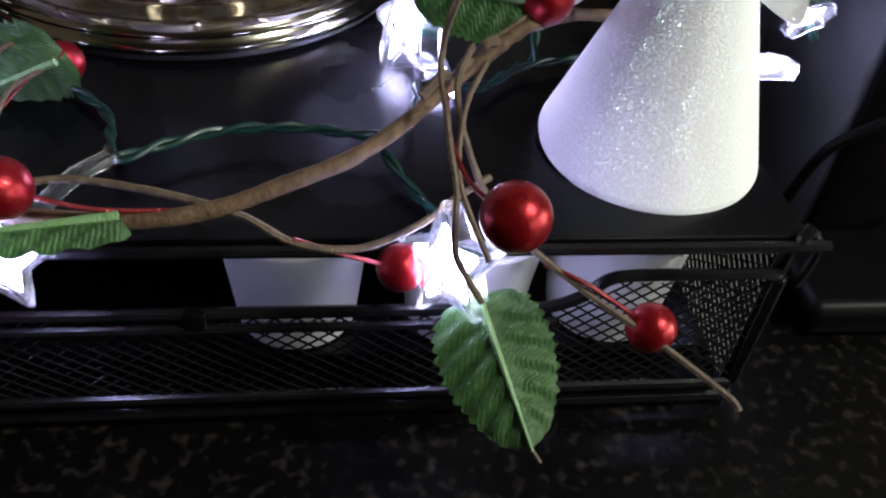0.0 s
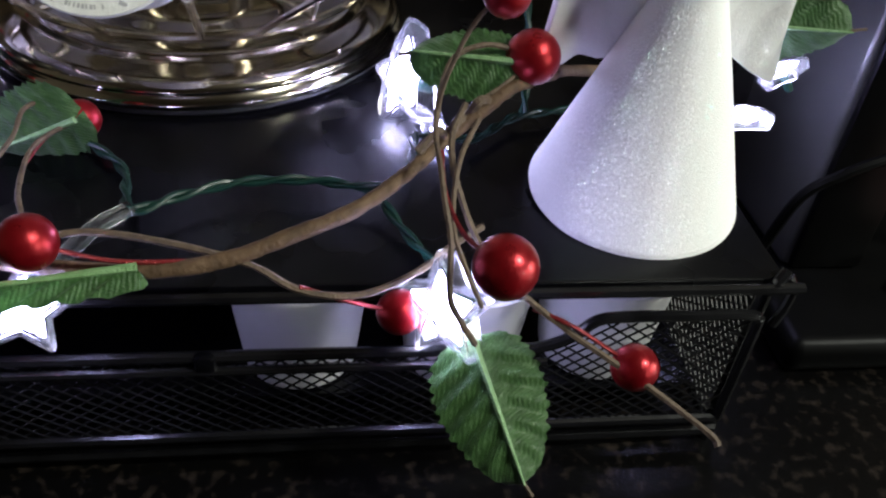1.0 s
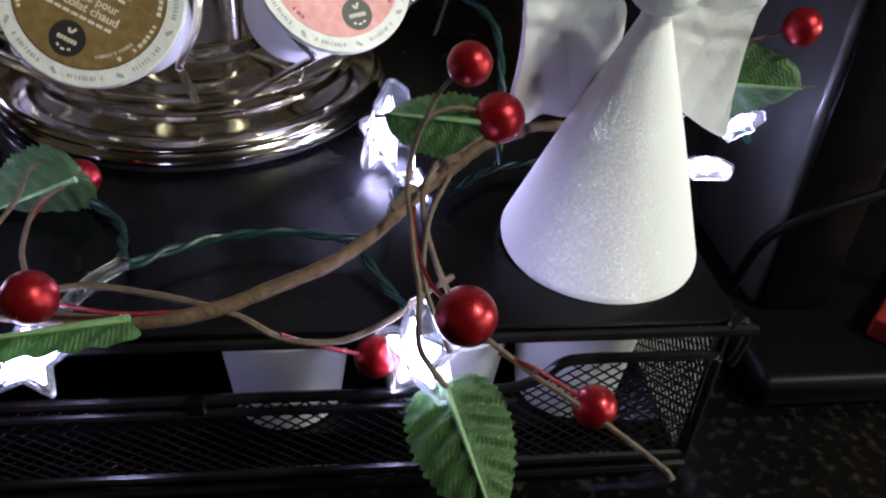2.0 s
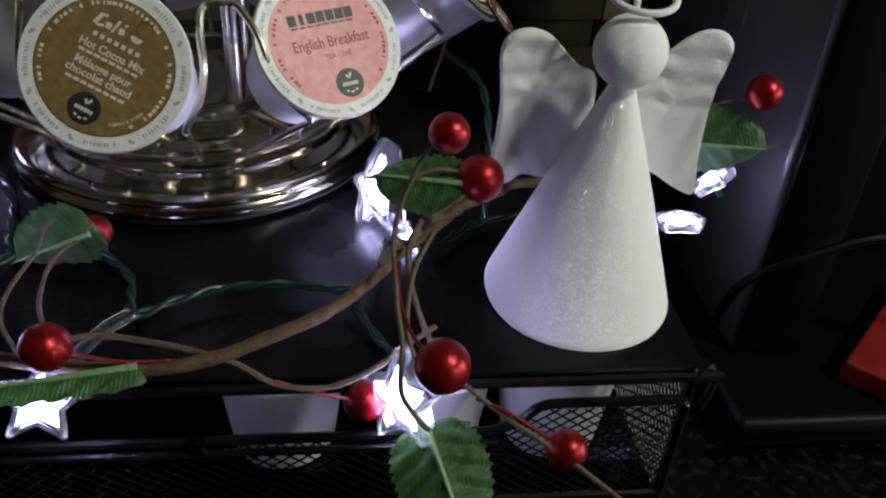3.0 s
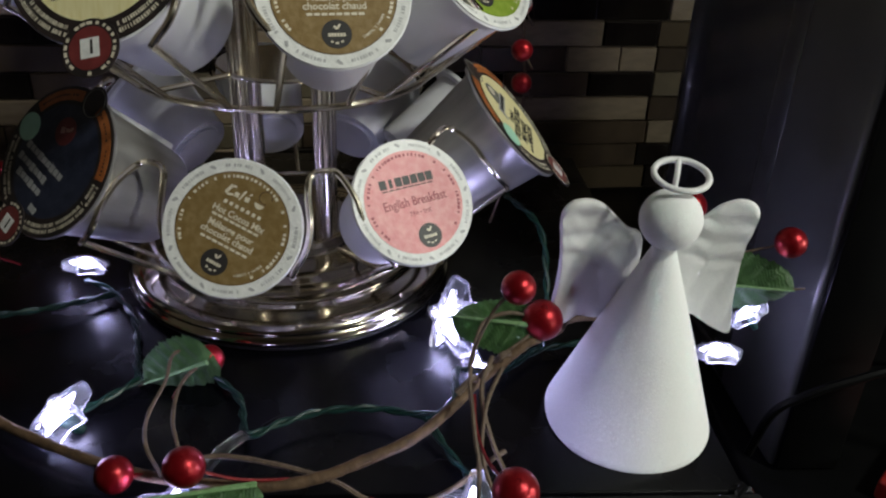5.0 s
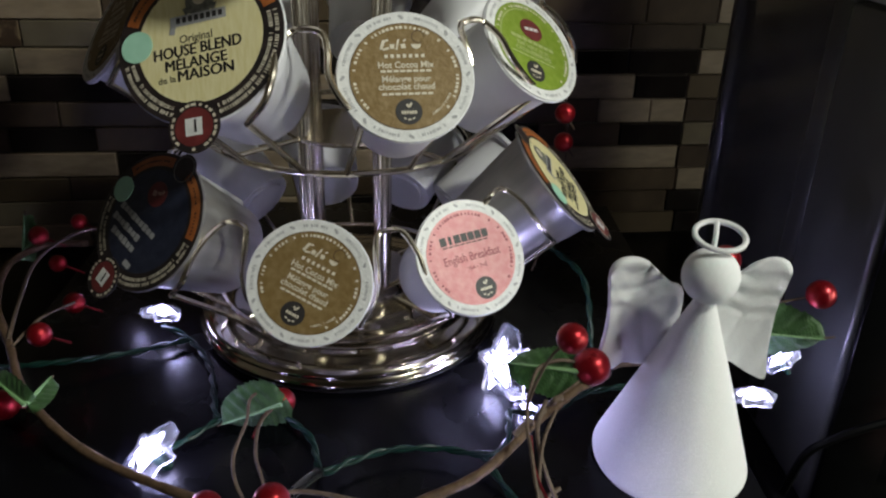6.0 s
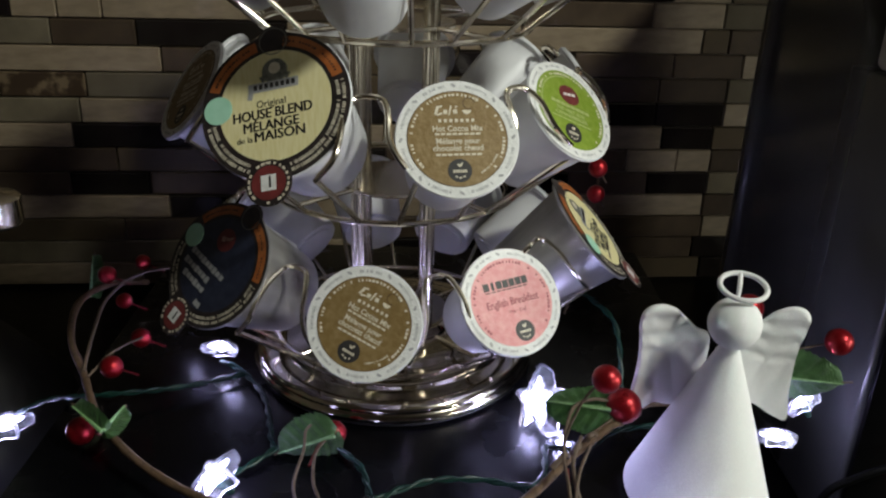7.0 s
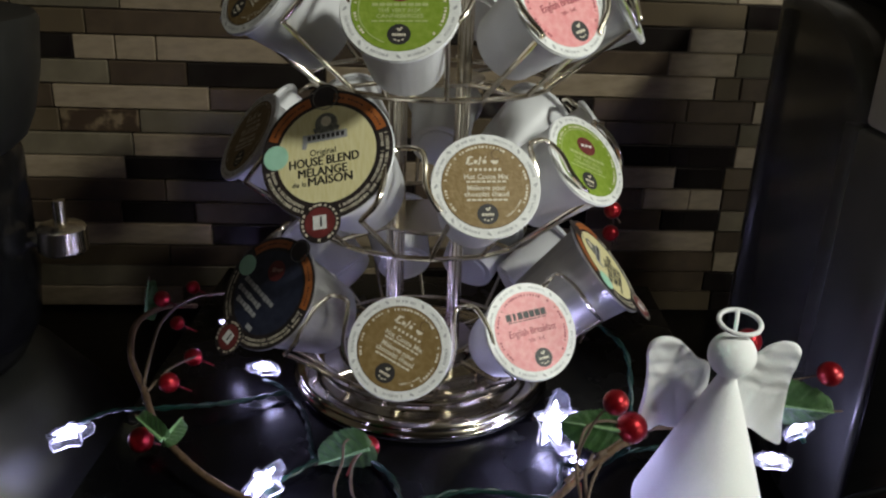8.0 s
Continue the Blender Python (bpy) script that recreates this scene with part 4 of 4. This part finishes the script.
wire_part("side_twig", [(0.0655, 0.212, 0.111), (0.061, 0.202, 0.1075), (0.0605, 0.193, 0.1035), (0.0625, 0.186, 0.0975), (0.0658, 0.1785, 0.0915), (0.0705, 0.169, 0.0885), (0.078, 0.162, 0.0845), (0.09, 0.156, 0.0775), (0.105, 0.147, 0.071), (0.118, 0.136, 0.066), (0.1198, 0.133, 0.0645)], 0.0009, TWIG_THIN, garland, 8, 6, 0.2)
wire_part("side_twig", [(-0.046, 0.176, 0.089), (-0.051, 0.18, 0.0985), (-0.055, 0.197, 0.0965), (-0.0545, 0.22, 0.0945), (-0.0555, 0.236, 0.0945), (-0.05, 0.245, 0.093)], 0.0007, TWIG_THIN, garland, 8, 6, 0.2)
wire_part("side_twig", [(-0.038, 0.176, 0.089), (-0.043, 0.186, 0.096), (-0.0475, 0.2, 0.0935), (-0.0495, 0.217, 0.0925), (-0.0485, 0.232, 0.089), (-0.0446, 0.2447, 0.0855)], 0.0007, TWIG_THIN, garland, 8, 6, 0.2)
wire_part("side_twig", [(-0.172, 0.275, 0.098), (-0.176, 0.3, 0.105), (-0.178, 0.33, 0.112), (-0.165, 0.355, 0.116), (-0.135, 0.36, 0.118)], 0.001, TWIG_THIN, garland, 8, 6, 0.2)
wire_part("side_twig", [(-0.168, 0.27, 0.098), (-0.16, 0.285, 0.104), (-0.15, 0.3, 0.104)], 0.0007, TWIG_THIN, garland, 6, 6, 0.2)
# winding tape on the knot
wire_part("binding", [(0.052, 0.2, 0.1035), (0.058, 0.204, 0.1075), (0.06, 0.208, 0.101), (0.063, 0.2075, 0.1085), (0.066, 0.212, 0.107), (0.069, 0.2105, 0.113), (0.073, 0.2145, 0.1105)], 0.0013, TWIG_THIN, garland, 6, 6, 0.3)

berry((0.0652, 0.1465, 0.1095), 0.0071, garland, [(0.0575, 0.195, 0.107), (0.057, 0.18, 0.1045), (0.06, 0.165, 0.103)])
berry((0.1035, 0.1525, 0.0715), 0.0060, garland, [(0.078, 0.162, 0.083), (0.088, 0.157, 0.081)])
berry((0.0468, 0.1735, 0.072), 0.0060, garland, [(0.022, 0.168, 0.086), (0.034, 0.169, 0.08)])
berry((-0.0366, 0.1698, 0.0985), 0.0067, garland, [(-0.004, 0.172, 0.091), (-0.02, 0.17, 0.093)])
berry((0.0845, 0.2225, 0.12), 0.0077, garland, [(0.07, 0.213, 0.112), (0.078, 0.217, 0.116)])
berry((0.071, 0.2037, 0.145), 0.0059, garland, [(0.0565, 0.203, 0.114), (0.0585, 0.203, 0.124), (0.064, 0.203, 0.138)])
berry((0.187, 0.25, 0.139), 0.0063, garland, [(0.15, 0.262, 0.118), (0.168, 0.256, 0.13)])
berry((-0.0446, 0.2467, 0.0849), 0.0061, garland, [(-0.052, 0.218, 0.088), (-0.05, 0.234, 0.087)])
berry((-0.062, 0.178, 0.088), 0.0063, garland, [(-0.04, 0.178, 0.088)])
berry((0.1535, 0.275, 0.1425), 0.007, garland, [(0.14, 0.268, 0.1), (0.15, 0.275, 0.126)])
for p, r in (((-0.188, 0.356, 0.113), 0.006), ((-0.177, 0.384, 0.109), 0.0052), ((-0.176, 0.346, 0.1015), 0.0052), ((-0.158, 0.276, 0.1005), 0.0064), ((-0.155, 0.31, 0.098), 0.006), ((-0.164, 0.246, 0.0835), 0.0075), ((0.09, 0.355, 0.186), 0.006), ((0.094, 0.372, 0.165), 0.006), ((0.088, 0.36, 0.145), 0.006), ((0.09, 0.365, 0.205), 0.0055), ((-0.13, 0.375, 0.128), 0.0055)):
    berry(p, r * 0.88, garland, [(p[0] + 0.008, p[1] + 0.012, p[2] - 0.012)])
wire_part("side_twig", [(0.085, 0.385, 0.08), (0.095, 0.385, 0.12), (0.097, 0.38, 0.16), (0.092, 0.375, 0.2)], 0.0008, TWIG_THIN, garland, 8, 6, 0.2)

# leaves
leaf(0.0372, 0.0288, aim((0.0648, 0.1635, 0.0705), (0.0125, -0.029, -0.0255), (-0.12, -0.5, 0.8)), garland, droop=0.03, seed=1)
leaf(0.0305, 0.0215, aim((0.0805, 0.219, 0.1195), (-0.03, 0.008, -0.001), (-0.15, -0.6, 0.75)), garland, seed=2)
leaf(0.045, 0.0085, aim((-0.014, 0.168, 0.0915), (-0.05, -0.006, -0.003), (0, 0.2, 0.9)), garland, seed=3)
leaf(0.043, 0.03, aim((0.15, 0.258, 0.117), (0.038, -0.012, 0.003), (-0.6, -0.65, -0.1)), garland, seed=4)
leaf(0.03, 0.027, aim((-0.043, 0.238, 0.0905), (-0.019, 0.002, -0.009), (-0.25, -0.8, -0.2)), garland, seed=5)
leaf(0.021, 0.013, aim((-0.146, 0.231, 0.095), (-0.024, 0.016, 0.008), (-0.5, -0.7, -0.2)), garland, seed=6)
leaf(0.016, 0.011, aim((-0.146, 0.231, 0.094), (0.006, 0.018, 0.004), (-0.4, -0.7, 0.4)), garland, seed=7)
leaf(0.026, 0.013, aim((-0.206, 0.372, 0.09), (0.002, 0.006, 0.022), (-0.6, -0.7, 0.2)), garland, seed=8)


# ---- star lights ----
def star_outline(R, inner):
    """A five-pointed outline with rounded tips."""
    out = []
    for i in range(5):
        a = math.pi / 2 + 2 * math.pi * i / 5
        for da, f in ((-0.075, 0.93), (-0.035, 0.985), (0.035, 0.985), (0.075, 0.93)):
            out.append((R * f * math.cos(a + da), R * f * math.sin(a + da)))
        out.append((R * inner * math.cos(a + math.pi / 5), R * inner * math.sin(a + math.pi / 5)))
    return out


def star_shell(R, depth, wall, inner=0.52):
    """A hollow moulded star, ridged in front and open at the back."""
    bm = bmesh.new()
    rim = star_outline(R, inner)
    rings = [[bm.verts.new((x * f, y * f, z)) for x, y in rim] for f, z in ((0.9, -depth * 0.5), (1.0, -depth * 0.1), (0.98, depth * 0.08), (0.55, depth * 0.36))]
    for a, b in zip(rings, rings[1:]):
        for i in range(len(rim)):
            j = (i + 1) % len(rim)
            bm.faces.new((a[i], a[j], b[j], b[i]))
    top = bm.verts.new((0, 0, depth * 0.5))
    for i in range(len(rim)):
        bm.faces.new((rings[-1][i], rings[-1][(i + 1) % len(rim)], top))
    bmesh.ops.recalc_face_normals(bm, faces=bm.faces)
    bmesh.ops.solidify(bm, geom=bm.faces[:], thickness=wall)
    return bm


def star_core(R, depth):
    bm = bmesh.new()
    rim = star_outline(R, 0.54)
    ring = [bm.verts.new((x, y, 0)) for x, y in rim]
    ends = [bm.verts.new((0, 0, depth)), bm.verts.new((0, 0, -depth))]
    for i in range(len(rim)):
        j = (i + 1) % len(rim)
        bm.faces.new((ring[i], ring[j], ends[0]))
        bm.faces.new((ring[j], ring[i], ends[1]))
    return bm


STAR_SHELL = mesh_of(star_shell(0.0157, 0.011, 0.0014), "star_shell", GLASS, 20)
STAR_CORE = mesh_of(star_core(0.0102, 0.0034), "lit_core", GLOW, 10)
SOCKET = mesh_of(lathe([(0, -0.009), (0.0021, -0.009), (0.0026, -0.006), (0.0026, -0.001), (0.002, 0.001), (0, 0.001)], 14), "socket", CABLE)
lights = thing("star_string_lights", "lit white star string lights on twisted green wire", "string lights", pose(0, 0, 0))
# place, facing by azimuth and elevation, roll, size
for place, way, rise, roll, size in (
        ((0.0571, 0.1692, 0.0766), -50.5, 15.5, 22, 1.0), ((0.0545, 0.27, 0.089), -72, 22, 34, 1.3), ((0.1665, 0.2475, 0.0885), 180, 65, 95, 0.72),
        ((0.1835, 0.2637, 0.097), -132, 48, 30, 0.62), ((-0.0417, 0.169, 0.0795), 10, 22, -12, 0.82), ((-0.0935, 0.2145, 0.0835), -76, 52, 30, 0.95),
        ((-0.2225, 0.2845, 0.0585), -117, 77, 60, 0.95), ((-0.1146, 0.317, 0.0895), 165, 69, 12, 0.7), ((-0.147, 0.352, 0.1), 150, 54, 0, 0.36), ((0.0655, 0.249, 0.079), 45, 40, 40, 0.5)):
    o = Vector((math.sin(radians(way)), -math.cos(radians(way)), 0))
    z = o * math.cos(radians(rise)) + Vector((0, 0, math.sin(radians(rise))))
    y = -o * math.sin(radians(rise)) + Vector((0, 0, math.cos(radians(rise))))
    m = Matrix((y.cross(z), y, z)).transposed().to_4x4()
    m.translation = place
    ob = part("star", STAR_SHELL, None, lights, "clear acrylic five-pointed star")
    ob.matrix_basis = m @ Matrix.Rotation(radians(roll), 4, "Z") @ Matrix.Diagonal((size, size, size, 1))
    ob.visible_shadow = False
    part("lit_core", STAR_CORE, None, ob, "glowing white light")
    if place[1] < 0.3 and rise < 60:
        part("socket", SOCKET, None, ob).matrix_basis = pose(0, 0, -0.0035)
twisted_pair("wire", [(-0.052, 0.252, TOP + 0.003), (-0.044, 0.245, TOP + 0.004), (-0.03, 0.228, TOP + 0.005), (-0.023, 0.203, TOP + 0.009), (-0.012, 0.21, TOP + 0.008), (0.004, 0.217, TOP + 0.008), (0.024, 0.218, TOP + 0.008), (0.042, 0.213, TOP + 0.009), (0.052, 0.22, TOP + 0.009), (0.056, 0.245, TOP + 0.007)], lights)
wire_part("socket_lead", [(-0.023, 0.203, TOP + 0.009), (-0.03, 0.193, TOP + 0.01), (-0.036, 0.18, TOP + 0.009), (-0.041, 0.17, TOP + 0.007)], 0.0022, GLASS, lights)
twisted_pair("wire", [(0.042, 0.213, TOP + 0.008), (0.05, 0.198, TOP + 0.004), (0.057, 0.185, TOP + 0.003), (0.0585, 0.172, TOP + 0.005)], lights)
twisted_pair("wire", [(-0.052, 0.252, TOP + 0.003), (-0.071, 0.243, TOP + 0.004), (-0.078, 0.262, TOP + 0.003), (-0.085, 0.285, TOP + 0.003), (-0.1, 0.308, TOP + 0.004), (-0.1146, 0.314, TOP + 0.008)], lights)
twisted_pair("wire", [(-0.071, 0.243, TOP + 0.004), (-0.083, 0.228, TOP + 0.004), (-0.092, 0.218, TOP + 0.005)], lights)
twisted_pair("wire", [(-0.1, 0.308, TOP + 0.004), (-0.13, 0.29, TOP + 0.006), (-0.165, 0.278, TOP + 0.008), (-0.195, 0.285, TOP + 0.0), (-0.216, 0.287, 0.064)], lights)
twisted_pair("wire", [(0.056, 0.245, TOP + 0.007), (0.075, 0.245, TOP + 0.006), (0.095, 0.262, TOP + 0.005), (0.13, 0.268, TOP + 0.005), (0.16, 0.255, TOP + 0.01)], lights)
twisted_pair("wire", [(0.095, 0.262, TOP + 0.005), (0.1, 0.29, TOP + 0.02), (0.098, 0.31, TOP + 0.04), (0.085, 0.335, TOP + 0.045)], lights)

# ---- coffee brewer ----
brewer = thing("coffee_brewer", "grey and black pod coffee brewer with a smoked water tank", "coffee brewer", pose(0, 0, 0))
part("cheek", box((0.034, 0.08, 0.234), (0.225, 0.2955, 0.133), 0.003, 3), BRUSHED, brewer, "satin grey side housing")
part("front_trim", box((0.03, 0.004, 0.23), (0.2255, 0.2545, 0.132), 0.0015, 2), MATT_BLACK, brewer, "matt black front edge")
part("head", box((0.165, 0.06, 0.12), (0.2905, 0.2855, 0.3115), 0.004, 3), GREY_HEAD, brewer, "grey brewing head")
# Black stands in for the cavity's shade; extra depth keeps lamp light off the tiles.
part("column", box((0.125, 0.2055, 0.33), (0.3055, 0.43625, 0.1815), 0.006, 3), MATT_BLACK, brewer, "rear column, blackened for its shaded cavity and deepened to block light")
part("drip_base", box((0.175, 0.25, 0.016), (0.281, 0.336, 0.008), 0.006, 4), MATT_BLACK, brewer, "black rounded drip base")


def tank():
    bm = bmesh.new()
    prof = glide([(0.316, 0.25), (0.318, 0.266), (0.33, 0.285), (0.35, 0.297), (0.38, 0.306), (0.42, 0.31)], 4)
    line = [(0.316, 0.0165)] + [(p.x, p.y) for p in [Vector((q.x, q.y, 0)) for q in prof]] + [(0.458, 0.311), (0.462, 0.305), (0.462, 0.0165)]
    a = [bm.verts.new((0.206, y, z)) for y, z in line]
    b = [bm.verts.new((0.2405, y, z)) for y, z in line]
    bm.faces.new(a)
    bm.faces.new(b[::-1])
    for i in range(len(line)):
        j = (i + 1) % len(line)
        bm.faces.new((a[i], b[i], b[j], a[j]))
    bmesh.ops.recalc_face_normals(bm, faces=bm.faces)
    edges = [e for e in bm.edges if abs(e.verts[0].co.x - e.verts[1].co.x) < 1e-6]
    bmesh.ops.bevel(bm, geom=edges, offset=0.008, segments=3, profile=0.5, affect="EDGES")
    return bm


part("water_tank", tank(), SMOKE, brewer, "smoked translucent water tank")
part("tank_rib", tube([Vector((0.2045, 0.435, 0.05)), Vector((0.2045, 0.435, 0.3))], 0.004, 10), SMOKE, brewer)
cable = new("power_cable", mesh_of(tube(glide([(0.1935, 0.25, 0.03), (0.195, 0.243, 0.058), (0.205, 0.24, 0.07), (0.223, 0.24, 0.078), (0.25, 0.24, 0.085), (0.3, 0.235, 0.085), (0.36, 0.2, 0.05), (0.42, 0.185, 0.004)], 8), 0.002), "power_cable", MATT_BLACK))
tagged(cable, "black rubber power cable looped against the brewer", "cable")
packet = new("red_packet", mesh_of(box((0.09, 0.06, 0.011), (0, 0, 0.0055), 0.0018, 3), "red_packet", RED_PLASTIC))
packet.matrix_world = pose(0.3016, 0.2444, 0.0162, 0, 0, 43.8)
tagged(packet, "flat red cardboard packet lying on the brewer base", "packet")

# ---- kettle on the far side ----
kettle = thing("kettle", "black glass kettle with steel collar and chrome knob", "kettle", pose(-0.352, 0.345, 0))
part("base", lathe([(0, 0), (0.125, 0), (0.128, 0.004), (0.122, 0.012), (0.09, 0.055), (0.08, 0.06), (0, 0.06)], 64), STEEL, kettle, "satin steel flared base")
part("body", lathe([(0, 0.06), (0.055, 0.06), (0.07, 0.068), (0.081, 0.09), (0.084, 0.12), (0.084, 0.2), (0.08, 0.21), (0, 0.21)], 64), BLACK_PLASTIC, kettle, "gloss black round body")
part("collar", lathe([(0.08, 0.205), (0.088, 0.212), (0.094, 0.225), (0.1, 0.25), (0.103, 0.28), (0.101, 0.284), (0.095, 0.28), (0, 0.27)], 64), STEEL, kettle, "satin steel collar")
knob = part("knob", lathe([(0, 0), (0.013, 0), (0.015, 0.002), (0.015, 0.016), (0.013, 0.018), (0.004, 0.019), (0.004, 0.034), (0, 0.035)], 28), CHROME, kettle, "chrome knob")
knob.matrix_basis = pose(0.101, 0.02, 0.139)
part("knob_arm", tube([Vector((0.075, 0.02, 0.146)), Vector((0.097, 0.02, 0.146))], 0.005), CHROME, kettle)

# ---- backsplash tiles, row by row from the top: colour letter and right-hand edge in millimetres ----
ROWS = ("b-700 g-430 d-340 o-255 b-160 d-40 b60 o150 g230 b330 d430 b700", "d-700 b-480 o-370 g-283 b-160 d-60 g30 b140 o240 k340 b520 d700",
        "b-700 o-500 d-400 o-312 d-180 b-70 k90 k193 b242 o330 d700", "o-700 g-420 k-324 b-290 b-257 b-140 d-60 d178 b238 g330 o700",
        "b-700 o-470 g-297 d-233 k-118 b-40 b70 b222 o245 d500 b700", "d-700 b-450 d-345 b-216 d-118 o-20 k115 d200 d260 b700",
        "g-700 b-460 o-342 m-276 g-150 d-60 o128 d190 d250 g700", "b-700 d-480 g-283 b-150 k-60 k60 k140 k190 k250 b700",
        "o-700 g-450 b-292 k-170 b-70 b90 b198 k243 o700", "g-700 b-440 d-259 o-140 k-40 d100 d170 b214 b245 d700",
        "b-700 o-400 d-299 k-235 d-150 g-30 k120 d190 k245 g700", "d-700 k-430 b-221 k-120 b0 o90 b244 d700",
        "o-700 d-430 o-260 d-160 g-40 d130 d246 b700", "b-700 g-380 g-199 b-70 k110 d240 k700",
        "d-700 o-420 b-250 d-130 o-10 k140 o250 k700")
PITCH, GAP = 0.0205, 0.0009
TILE_SHAPES = {}
for r, row in enumerate(ROWS):
    z1 = 0.2471 + 3 * PITCH - r * PITCH
    left = -0.9
    for word in row.split():
        right = float(word[1:]) / 1000
        w = round(right - left - GAP, 4)
        key = (word[0], w)
        if key not in TILE_SHAPES:
            TILE_SHAPES[key] = mesh_of(box((w, 0.006, PITCH - GAP), (0, 0, 0), 0.0009, 1), "tile", TILE[word[0]], 30)
        ob = new("tile", TILE_SHAPES[key])
        ob.parent = wall_back
        ob.location = ((left + right) / 2, WALL_Y + 0.003 - 0.0011 * random.random(), z1 - PITCH / 2)
        left = right
